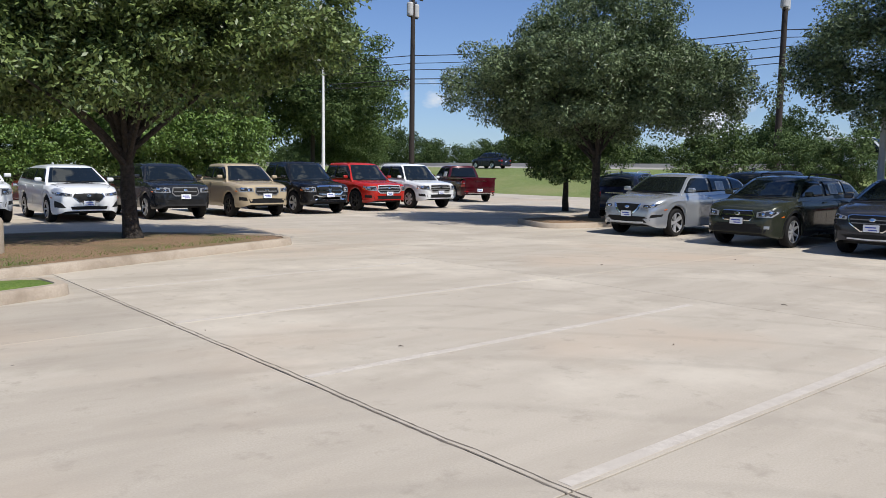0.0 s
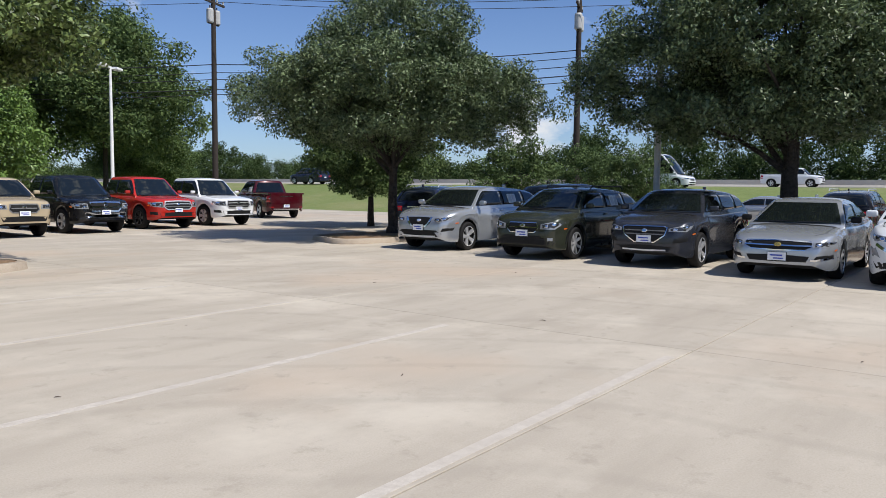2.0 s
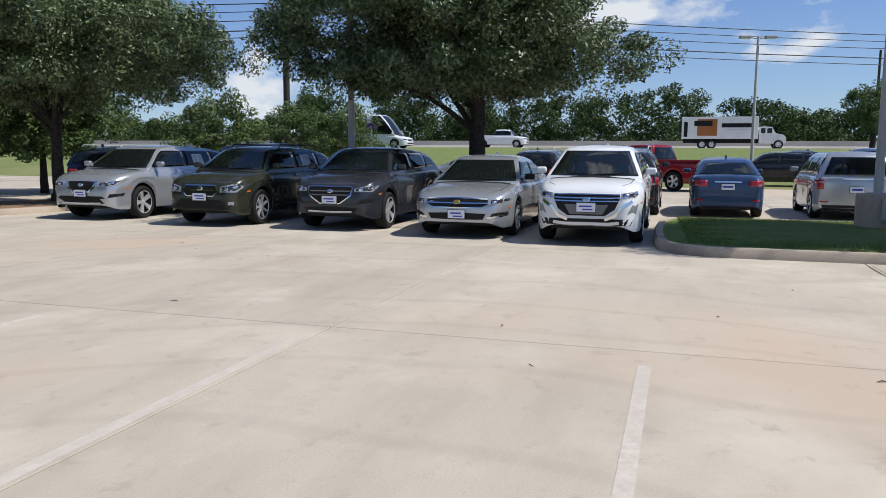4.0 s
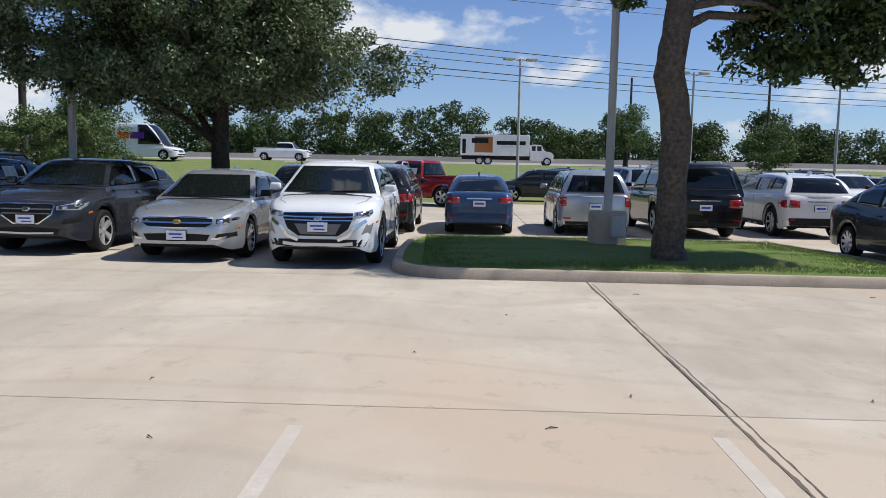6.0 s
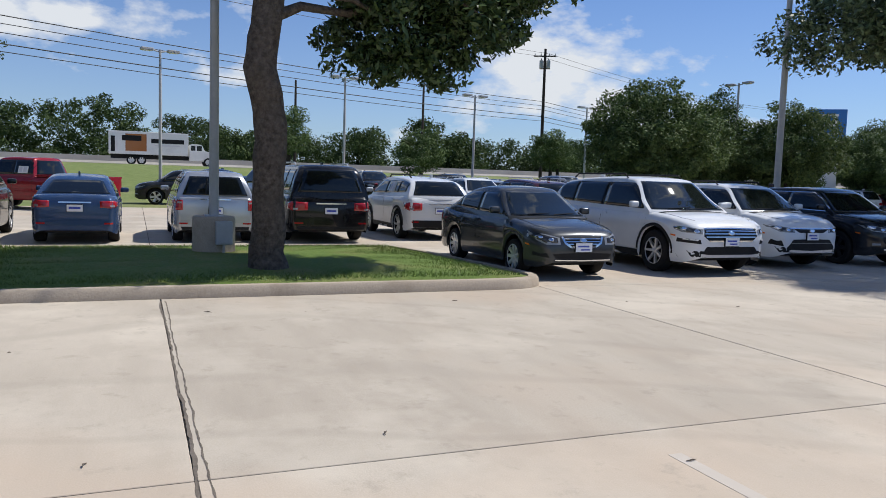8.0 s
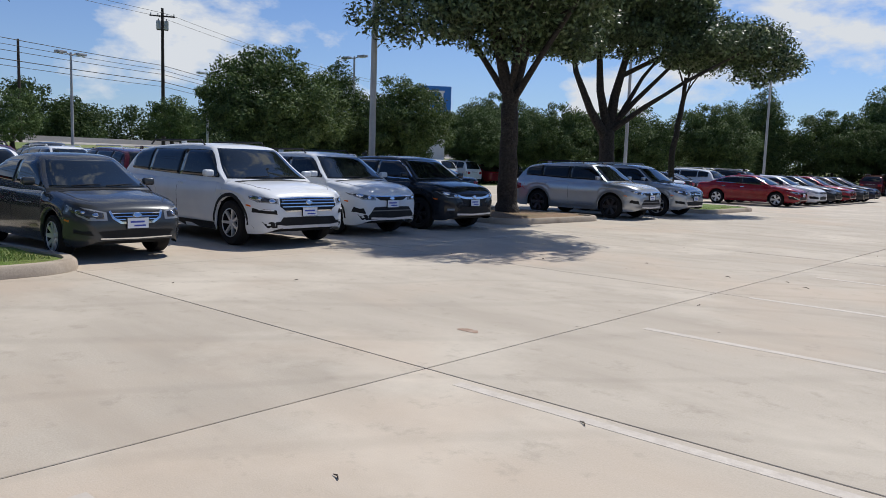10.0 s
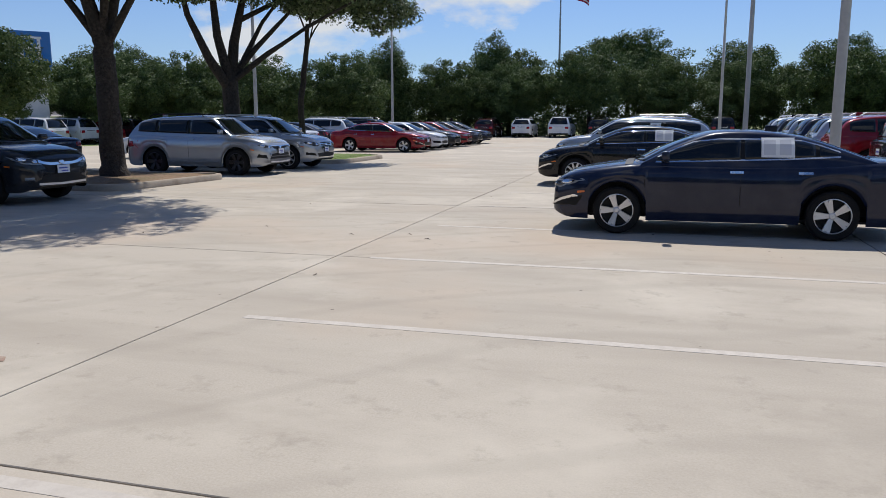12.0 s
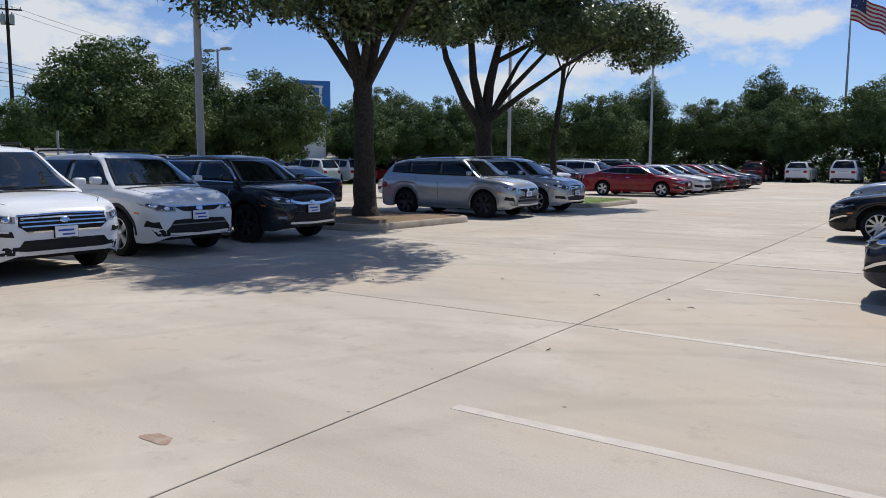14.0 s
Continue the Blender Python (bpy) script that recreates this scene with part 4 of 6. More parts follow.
def face(k, car, skin, colour, front, top0, plate, lean=False):
    hw, cl = k["W"] / 2, k["cl"]
    base = cl + .085

    def at(a, v, s=1):
        return (s * a * hw, base + (top0 - base) * v)
    grille = None
    zlow = .3
    for row in FACES.get(front, FACES[""]):
        how, name, mat, pts = row[:4]
        if how == "C":
            loop = [at(a, v) for a, v in pts] + [at(a, v, -1) for a, v in pts[::-1] if a > 0]
            ob = part(name, skin.patch("front", loop, .006 if name != "number_panel" else .012, .03), M[mat], car, smooth=True, angle=40)
            if name == "grille":
                grille = ob
                zlow = pts[0][1]
        elif how == "P":
            for s in (1, -1):
                ob = part(name, skin.patch("front", [at(a, v, s) for a, v in pts], .010, .03), M[mat], car, smooth=True, angle=40)
                if name == "headlight" and not lean:
                    cx, cz = sum(p[0] for p in pts) / len(pts), sum(p[1] for p in pts) / len(pts)
                    part("lamp_housing", skin.patch("front", [at(cx + (a - cx) * .80, cz + (v - cz) * .70, s) for a, v in pts], .013, .01), M["lamp_dark"], ob, smooth=True)
                    for q in (-.08, .09):
                        r = .055
                        part("bulb", skin.patch("front", [at(cx + q + r * math.cos(t) * .9, cz + q * .4 + r * math.sin(t), s) for t in (math.tau * i / 8 for i in range(8))], .018, .01), M["chrome"], ob, smooth=True)
        elif not lean or name == "grille_rim":
            wd = row[4]
            if how == "X":
                line = [at(a, v) for a, v in pts] + [at(a, v, -1) for a, v in pts[-2::-1]]
                part(name, skin.strip("front", line, wd), M[mat], grille or car, smooth=True, angle=40)
            else:
                for s in (1, -1):
                    part(name, skin.strip("front", [at(a, v, s) for a, v in pts], wd, .018), M[mat], car if "rim" not in name else (grille or car), smooth=True, angle=40)
    # badge as a plain lozenge
    if grille:
        zc = at(0, .74)[1]
        bd = M["chrome"] if front != "impala" else paint("gold", (.62, .42, .10), .8)
        part("badge", skin.patch("front", [(.064 * math.cos(t), zc + .038 * math.sin(t)) for t in (math.tau * i / 10 for i in range(10))], .030, .01), bd, grille, smooth=True)
    # bonnet shut line
    if not lean:
        xs = k["L"] / 2
        cow = xs - k["cab"][0][0] * k["L"]
        for s in (1, -1):
            part("bonnet_seam", skin.strip("top", [(xs - .26, s * hw * .62), (xs - .45, s * hw * .76), (cow + .05, s * hw * .80)], .010, .002, .003), M["black"], car)
    if plate and not lean:
        zp = {"impala": .16, "murano": .32, "eclipse": .40, "explorer": .36, "rav": .44, "crv": .40, "versa": .36, "tucson": .34, "civic": .4}.get(front, max(zlow - .16, .2))
        zp = at(0, zp)[1]
        p, _ = skin.ray("front", 0, zp + .07)
        fr = part("dealer_plate", box(p.x + .002, p.x + .032, -.162, .162, zp - .006, zp + .158, .006), M["black"], car, "white and blue dealer plate")
        part("plate_face", box(p.x + .028, p.x + .036, -.155, .155, zp + .004, zp + .150), M["plate"], fr)
        part("plate_bar", box(p.x + .034, p.x + .039, -.115, .095, zp + .082, zp + .108), M["blue_ink"], fr)
        part("plate_bar", box(p.x + .034, p.x + .039, -.06, .11, zp + .030, zp + .052), M["blue_ink"], fr)


def tail(k, kind, car, skin, colour, plate, lean=False):
    hw, cl, L, H = k["W"] / 2, k["cl"], k["L"], k["H"]
    zt = interp(k["top"], .985)
    z1 = zt - .08
    z0 = z1 - (.17 if kind == "sedan" else .22)
    if kind == "hatch":
        z0, z1 = .85, 1.02
    for s in (1, -1):
        c = [(s * .56 * hw, z0 + .02), (s * .99 * hw, z0), (s * .99 * hw, z1), (s * .56 * hw, z1 - .02)]
        if kind in ("hatch", "pickup", "van"):
            c = [(s * .78 * hw, z0 - .12), (s * .97 * hw, z0 - .12), (s * .97 * hw, z1), (s * .78 * hw, z1)]
        tl = part("tail_light", skin.panel("rear", c, .010, .05, 5, 4), M["red_lens"], car, smooth=True)
        if lean:
            continue
        part("reverse_lens", skin.panel("rear", [(s * .80 * hw, z0 + .03), (s * .90 * hw, z0 + .03), (s * .90 * hw, z0 + .07), (s * .80 * hw, z0 + .07)], .014, .01, 2, 1), M["lens"], tl)
        sd = "left" if s > 0 else "right"
        part("tail_light", skin.panel(sd, [(-L / 2 + .06, z0 + .01), (-L / 2 + .30, z0 + .05), (-L / 2 + .28, z1 - .03), (-L / 2 + .06, z1)], .008, .02, 3, 3), M["red_lens"], car, smooth=True)
        part("side_marker", skin.panel(sd, [(L / 2 - .36, interp(k["top"], .03) - .24), (L / 2 - .46, interp(k["top"], .03) - .225), (L / 2 - .46, interp(k["top"], .03) - .20), (L / 2 - .36, interp(k["top"], .03) - .21)], .006, .01, 3, 1), M["amber"], car)
        part("exhaust_reflector", skin.panel("rear", [(s * .66 * hw, cl + .22), (s * .86 * hw, cl + .22), (s * .86 * hw, cl + .255), (s * .66 * hw, cl + .255)], .008, .01, 3, 1), M["red_lens"], car)
    part("rear_trim", skin.panel("rear", [(-.78 * hw, cl + .03), (.78 * hw, cl + .03), (.82 * hw, cl + (.16 if kind != "sedan" else .09)), (-.82 * hw, cl + (.16 if kind != "sedan" else .09))], .010, .02, 8, 2), M["chrome"] if kind == "pickup" else M["black"], car)
    part("boot_strip", skin.panel("rear", [(-.36 * hw, z1 - .06), (.36 * hw, z1 - .06), (.36 * hw, z1 - .03), (-.36 * hw, z1 - .03)], .016, .01, 5, 1), M["chrome"], car)
    if plate and not lean:
        zp = z0 - .07 if kind in ("sedan", "suv", "van") else z0 - .2
        if kind == "pickup":
            zp = cl + .22
        p, _ = skin.ray("rear", 0, zp + .06)
        fr = part("rear_plate", box(p.x - .024, p.x - .002, -.16, .16, zp - .005, zp + .155, .006), M["black"], car, "white and blue dealer plate")
        part("plate_face", box(p.x - .028, p.x - .020, -.15, .15, zp + .005, zp + .145), M["plate"], fr)
        part("plate_bar", box(p.x - .031, p.x - .026, -.11, .11, zp + .055, zp + .10), M["blue_ink"], fr)


P_SILVER = paint("silver", (.45, .475, .505), .6)
P_GREEN = paint("wilderness_green", (.030, .034, .022), .2)
P_GREY = paint("magnetic_grey", (.030, .033, .042), .25)
P_VERSA = paint("gun_metallic", (.050, .054, .058), .35)
P_WHITE = paint("white", (.70, .715, .73))
P_NAVY = paint("navy", (.006, .011, .034))
P_BLUE = paint("slate_blue", (.03, .065, .15), .3)
P_BLACK = paint("black", (.004, .004, .005))
P_RED = paint("bright_red", (.42, .018, .010))
P_CRIMSON = paint("crimson", (.24, .008, .016), .15)
P_MAROON = paint("maroon", (.055, .003, .007), .1)
P_TAN = paint("quicksand", (.42, .34, .225))
P_CHAR = paint("charcoal", (.016, .018, .022), .2)

ROW1 = "cars parked in the row facing the aisle"
TRUCKS = "row of trucks facing the aisle"


def nose_x(x, L):
    return x + L / 2


vehicle("suv_car", "suv", P_SILVER, "silver crossover with dark tinted windows beside the oak island", "car", nose_x(16.6, 4.9), 12.32, 180, group=ROW1, front="murano", L=4.9, W=1.91, wb=2.82, rim="five", sticker=1, H=1.68)
vehicle("estate_car", "suv", P_GREEN, "dark olive green wagon with black lower cladding", "car", nose_x(16.25, 4.82), 9.02, 180, group=ROW1, front="outback", L=4.82, W=1.84, wb=2.75, rim="multi", sticker=1, H=1.66, rails="black", trim=M["black"])
vehicle("suv_car", "suv", P_GREY, "dark blue-grey crossover with a large black grille", "car", nose_x(16.35, 4.48), 6.16, 180, group=ROW1, front="tucson", L=4.48, W=1.85, wb=2.67, fo=.9, rim="five", H=1.65)
vehicle("sedan_car", "sedan", P_SILVER, "silver sedan with a wide dark grille", "car", nose_x(15.9, 5.11), 3.46, 180, group=ROW1, front="impala", L=5.11, W=1.85, wb=2.84, fo=1.02, rim="ten", H=1.50, mirror=M["black"])
vehicle("suv_car", "suv", P_WHITE, "white crossover with chrome front fangs", "car", nose_x(15.55, 4.4), 1.13, 180, group=ROW1, front="eclipse", L=4.4, W=1.80, wb=2.67, fo=.95, rim="five", trim=M["black"], H=1.69)
vehicle("sedan_car", "sedan", P_VERSA, "grey compact sedan with plastic wheel covers", "car", nose_x(15.55, 4.46), -9.42, 180, group=ROW1, front="versa", L=4.46, W=1.70, wb=2.60, fo=.88, r=.31, rim="cover", H=1.51)
vehicle("suv_car", "suv", P_WHITE, "large white crossover with black lower trim", "car", nose_x(15.6, 5.05), -12.55, 180, group=ROW1, front="explorer", L=5.05, W=2.0, wb=3.02, fo=.93, r=.39, rim="multi", trim=M["black"], H=1.78, rails="black")
vehicle("suv_car", "suv", P_WHITE, "white crossover with a slim black grille and roof rails", "car", nose_x(16.25, 4.6), -15.2, 180, group=ROW1, front="rav", L=4.6, W=1.85, wb=2.66, rim="five", trim=M["black"], H=1.70, rails="black")
vehicle("suv_car", "suv", P_CHAR, "dark grey crossover with a chrome grille band", "car", nose_x(16.25, 4.59), -17.85, 180, group=ROW1, front="crv", L=4.59, W=1.85, wb=2.66, rim="dark", trim=M["black"], H=1.68, chrome_sides=True)
vehicle("sedan_car", "sedan", P_NAVY, "dark navy sedan with two-tone alloy wheels", "car", 5.81 + .90 - 2.32, -17.30, 0, front="civic", L=4.64, W=1.80, wb=2.70, fo=.90, r=.325, rim="five", sticker=1, chrome_sides=True, H=1.42)
vehicle("sedan_car", "sedan", P_BLACK, "black sedan with a price sheet in the window", "car", 8.1 - 2.3, -24.95, 0, front="civic", sticker=1, chrome_sides=True, rim="ten", H=1.42)
vehicle("suv_car", "suv", P_SILVER, "silver crossover with a price sheet in the window", "car", 8.2 - 2.2, -28.6, 0, front="crv", L=4.4, W=1.78, wb=2.61, sticker=1, H=1.62)
vehicle("suv_car", "van", P_BLACK, "large black crossover with bright window trim", "car", -2.3, -26.2, 180, front="crv", rim="dark", chrome_sides=True, H=1.80)
# beyond the grass island
vehicle("sedan_car", "sedan", P_BLUE, "slate blue small sedan seen with its tail to the island", "car", 22.3 + 2.15, -1.45, 0, L=4.3, W=1.69, wb=2.55, r=.30, H=1.46, rim="cover")
vehicle("hatchback_car", "hatch", P_SILVER, "silver boxy hatchback with dark tail panel", "car", 22.6 + 2.07, -4.28, 0, front="soul", rim="five")
vehicle("suv_car", "suv", P_BLACK, "large black sport utility with red tail lights", "car", 22.4 + 2.5, -6.85, 0, L=5.13, W=1.98, wb=3.07, H=1.85, r=.39, rim="five", rails="grey", cab=[(.2, 1.1), (.27, 1.42), (.35, -.09), (.41, -.02), (.52, 0), (.8, -.02), (.95, -.08), (.985, 1.15)])
vehicle("suv_car", "suv", P_WHITE, "white compact crossover with dark rear glass", "car", 23.1 + 2.2, -9.9, 0, L=4.4, W=1.82, wb=2.64, H=1.65, rim="multi", rails="black", trim=M["black"], sticker=1)
vehicle("suv_car", "suv", P_CHAR, "dark grey crossover behind the white one", "car", 24.2, 1.05, 0, L=4.6, W=1.84, H=1.69, rails="grey")
# trucks
vehicle("pickup_truck", "pickup", P_WHITE, "white full-size pickup with a large grille", "truck", 3.55, 24.1 + 2.9, -90, group=TRUCKS, front="tundra", L=5.8, W=2.03, wb=3.68, H=1.95, r=.41)
vehicle("suv_car", "suv", P_WHITE, "white luxury crossover with a pentagonal grille", "car", 6.35, 23.7 + 2.37, -90, group=TRUCKS, front="rdx", L=4.74, W=1.90, wb=2.75, rim="multi")
vehicle("pickup_truck", "pickup", P_CHAR, "dark grey mid-size pickup", "truck", 9.15, 23.5 + 2.7, -90, group=TRUCKS, front="tacoma", L=5.39, W=1.89, wb=3.24, H=1.79, r=.385)
vehicle("pickup_truck", "pickup", P_TAN, "sand tan mid-size pickup", "truck", 11.9, 23.4 + 2.7, -90, group=TRUCKS, front="tacoma", L=5.39, W=1.91, wb=3.24, H=1.82, r=.39, rim="dark")
vehicle("pickup_truck", "pickup", P_BLACK, "black full-size pickup with chrome bumper and grille", "truck", 14.75, 24.0 + 2.9, -90, group=TRUCKS, front="ram", L=5.8, W=2.01, wb=3.57, H=1.94, r=.41)
vehicle("pickup_truck", "pickup", P_RED, "bright red full-size pickup with black grille", "truck", 17.95, 24.7 + 2.9, -90, group=TRUCKS, front="tundra", L=5.81, W=2.03, wb=3.70, H=1.94, r=.42, rim="dark")
vehicle("pickup_truck", "pickup", P_WHITE, "white full-size pickup with chrome grille", "truck", 21.15, 25.3 + 2.9, -90, group=TRUCKS, front="tundra", L=5.81, W=2.03, wb=3.70, H=1.94, r=.41, rim="six")


# ---- lot: slabs, stripes, islands ----
XJ = [-9.5, -3.4, 2.70, 8.82, 14.95, 21.1, 27.2, 33.3, 39.4]
YJ = [2.56 + 5.45 * i for i in range(-16, 8)]
GAP = 0.007


def build_lot():
    bm = box(-9.5, 39.4, YJ[0], YJ[-1], -0.05, -0.016)
    lot = tagged(link("pavement", bm, M["joint"]), "sunlit beige concrete car park with sawn joints", "pavement", kind="structure")
    meshes = {}
    for i in range(len(XJ) - 1):
        w, d = XJ[i + 1] - XJ[i], 5.45
        key = (round(w, 2), XJ[i] < 2)
        if key not in meshes:
            b = box(-w / 2 + GAP, w / 2 - GAP, -d / 2 + GAP, d / 2 - GAP, -.04, 0.0, .004, 1)
            me = bpy.data.meshes.new("concrete_slab")
            b.to_mesh(me)
            b.free()
            me.materials.append(M["old_concrete"] if key[1] else M["concrete"])
            meshes[key] = me
        for j in range(len(YJ) - 1):
            o = new("concrete_slab", meshes[key])
            o.parent = lot
            o.location = ((XJ[i] + XJ[i + 1]) / 2, (YJ[j] + YJ[j + 1]) / 2, 0)
    return lot


LOT = build_lot()

STRIPES = [2.60 + 2.74 * i for i in (1, 2, 3)] + [2.65, -.14, -2.70, -5.58, -8.21, -11.03, -13.79, -16.57, -19.3, -22.0, -24.8]
for sy in STRIPES:
    st = box(2.78, 8.40, sy - .048, sy + .048, 0.0, .002)
    tagged(link("parking_stripe", st, M["stripe"]), "worn white parking stripe painted on concrete", "marking", "parking stripes", "structure")


def ring_points(pts, rad, n=6):
    """The outline with its corners rounded."""
    out = []
    m = len(pts)
    for i in range(m):
        p, a, b = Vector(pts[i]), Vector(pts[i - 1]), Vector(pts[(i + 1) % m])
        r = min(rad, (p - a).length * .48, (p - b).length * .48)
        s, e = p + (a - p).normalized() * r, p + (b - p).normalized() * r
        for k in range(n + 1):
            t = k / n
            out.append((s * (1 - t) + p * t) * (1 - t) + (p * (1 - t) + e * t) * t)
    return out


def island(pts, rad, fill, label, kh=.15, kw=.17, mound=.05):
    ring = ring_points(pts, rad)
    c = sum(ring, Vector((0, 0))) / len(ring)
    n = len(ring)
    bm = bmesh.new()
    prof = [(0, 0), (.015, kh * .75), (.05, kh), (kw, kh), (kw + .005, kh - .05)]
    loops = []
    for off, z in prof:
        row = []
        for i, p in enumerate(ring):
            d = (ring[(i + 1) % n] - ring[i - 1]).normalized()
            nor = Vector((-d.y, d.x))
            if nor.dot(c - p) < 0:
                nor = -nor
            q = p + nor * off
            row.append(bm.verts.new((q.x, q.y, z)))
        loops.append(row)
    for a, b in zip(loops, loops[1:]):
        for i in range(n):
            bm.faces.new((a[i], a[(i + 1) % n], b[(i + 1) % n], b[i]))
    bmesh.ops.recalc_face_normals(bm, faces=bm.faces)
    kerb = tagged(link("kerb", bm, M["kerb"], smooth=True, angle=40), "rounded concrete kerb round a planted island", "kerb", kind="structure")
    bm = bmesh.new()
    inner = [Vector((v[0], v[1])) for v in ring]
    rows = []
    for s, z in ((.985, kh - .03), (.8, kh + mound * .5), (.5, kh + mound * .9), (.2, kh + mound)):
        row = []
        for i, p in enumerate(inner):
            d = (ring[(i + 1) % n] - ring[i - 1]).normalized()
            nor = Vector((-d.y, d.x))
            if nor.dot(c - p) < 0:
                nor = -nor
            q = c + (p + nor * (kw - .01) - c) * (s if s < .98 else 1)
            row.append(bm.verts.new((q.x, q.y, z + .012 * math.sin(7 * q.x + 5 * q.y))))
        rows.append(row)
    for a, b in zip(rows, rows[1:]):
        for i in range(n):
            bm.faces.new((a[i], a[(i + 1) % n], b[(i + 1) % n], b[i]))
    bm.faces.new(rows[-1])
    bmesh.ops.recalc_face_normals(bm, faces=bm.faces)
    bed = tagged(link("planting_bed", bm, fill, smooth=True), label, "planting bed", kind="structure")
    return kerb, bed


def inside(poly, x, y):
    hit = False
    for (x0, y0), (x1, y1) in zip(poly, poly[1:] + poly[:1]):
        if (y0 > y) != (y1 > y) and x < (x1 - x0) * (y - y0) / (y1 - y0) + x0:
            hit = not hit
    return hit


def grass(poly, count, h, z, mat, seed, label):
    rng = np.random.default_rng(seed)
    xs, ys = [p[0] for p in poly], [p[1] for p in poly]
    vs, fs = [], []
    while len(fs) < count:
        x, y = rng.uniform(min(xs), max(xs)), rng.uniform(min(ys), max(ys))
        if not inside(poly, x, y):
            continue
        a, hh, w = rng.uniform(0, 6.28), h * rng.uniform(.5, 1.2), rng.uniform(.004, .009)
        lx, ly = rng.normal(0, .5) * hh, rng.normal(0, .5) * hh
        i = len(vs)
        vs += [(x - w * math.cos(a), y - w * math.sin(a), z), (x + w * math.cos(a), y + w * math.sin(a), z), (x + lx, y + ly, z + hh)]
        fs.append((i, i + 1, i + 2))
    me = bpy.data.meshes.new("grass")
    me.from_pydata(vs, [], fs)
    me.materials.append(mat)
    return tagged(new("grass", me), label, "grass", kind="stuff")


ISL_MAIN = [(14.78, -.05), (14.78, -8.65), (17.6, -8.3), (20.5, -7.8), (20.5, .05), (17.4, .12)]
island(ISL_MAIN, 1.1, M["turf"], "green turf bed round a tree and a lamp post")
grass([(15.15, -.5), (15.15, -8.1), (20.2, -7.5), (20.2, -.3)], 42000, .045, .16, M["grass_blade"], 3, "short green lawn grass")
island([(1.2, 12.2), (8.3, 14.9), (8.0, 16.4), (4.6, 19.2), (1.2, 19.0)], .8, M["soil"], "bare brown mulch bed with dry weeds round an oak")
grass([(1.8, 12.8), (7.6, 15.2), (6.5, 16.5), (1.8, 18.4)], 9000, .06, .15, M["grass_blade"], 4, "thin dry weeds on the mulch bed")
island([(-6.0, 7.6), (2.45, 10.6), (2.35, 11.6), (-6.0, 11.4)], .3, M["turf"], "strip of turf beside the mulch bed")
island([(16.4, 15.0), (21.6, 13.8), (22.3, 16.2), (17.6, 17.6)], .9, M["soil"], "mulch bed round an oak")
island([(20.9, 1.4), (23.2, 1.4), (23.2, 11.0), (20.9, 11.0)], .5, M["soil"], "mulch bed under the spreading oak")
island([(16.7, -19.9), (16.4, -24.1), (21.5, -24.3), (21.5, -20.0)], .7, M["soil"], "mulch bed with a kerb round a tall tree")
island([(16.2, -31.2), (16.2, -35.8), (21.0, -35.8), (21.0, -31.2)], .7, M["turf"], "turf island between rows of cars")
grass([(16.6, -31.6), (16.6, -35.4), (20.6, -35.4), (20.6, -31.6)], 5000, .06, .15, M["grass_blade"], 5, "lawn grass on an island")

# open joints with crumbled edges
def crack(pts, w, name, label):
    rr = random.Random(9)
    b = bmesh.new()
    prev = None
    (x0, y0), (x1, y1) = pts
    n = int(math.hypot(x1 - x0, y1 - y0) / .06)
    nx, ny = -(y1 - y0), (x1 - x0)
    ln = math.hypot(nx, ny)
    nx, ny = nx / ln, ny / ln
    off = 0.0
    for i in range(n + 1):
        t = i / n
        off = off * .93 + rr.uniform(-.006, .006)
        ww = w * rr.uniform(.35, 1.15)
        cx, cy = x0 + (x1 - x0) * t + nx * off, y0 + (y1 - y0) * t + ny * off
        row = (b.verts.new((cx - nx * ww, cy - ny * ww, .0025)), b.verts.new((cx + nx * ww, cy + ny * ww, .0025)))
        if prev:
            b.faces.new((prev[0], row[0], row[1], prev[1]))
        prev = row
    bmesh.ops.recalc_face_normals(b, faces=b.faces)
    return tagged(link(name, b, M["joint"]), label, "joint", "open joints in the concrete", "structure")


for cp, cw in (([(2.70, 11.0), (2.70, -26)], .009), ([(2.75, 11.0), (2.75, 0.5)], .006), ([(2.8, -2.89), (14.6, -2.89)], .013), ([(7.0, -2.95), (14.6, -2.93)], .007), ([(8.82, -20.5), (8.82, -24.0)], .015), ([(4.0, -19.24), (10.5, -19.24)], .011)):
    crack(cp, cw, "open_joint", "dark crumbled joint between concrete slabs")
for k in range(46):
    rr = random.Random(100 + k)
    x, y, a, l = rr.uniform(2.5, 14.2), rr.uniform(-22, 12), rr.uniform(0, 6.28), rr.uniform(.012, .045) if k else .1
    q = Vector((math.cos(a), math.sin(a), 0)) * l
    tw = tube([Vector((x, y, .006)) - q, Vector((x, y, .012)) + Vector((q.y, -q.x, 0)) * .25, Vector((x, y, .006)) + q], [.003, .005, .002], 5)
    tagged(link("twig" if k % 3 else "dry_leaf", tw, M["bark"]), "small brown twig lying on the concrete" if k % 3 else "curled brown leaf lying on the concrete", "litter", "litter on the concrete")

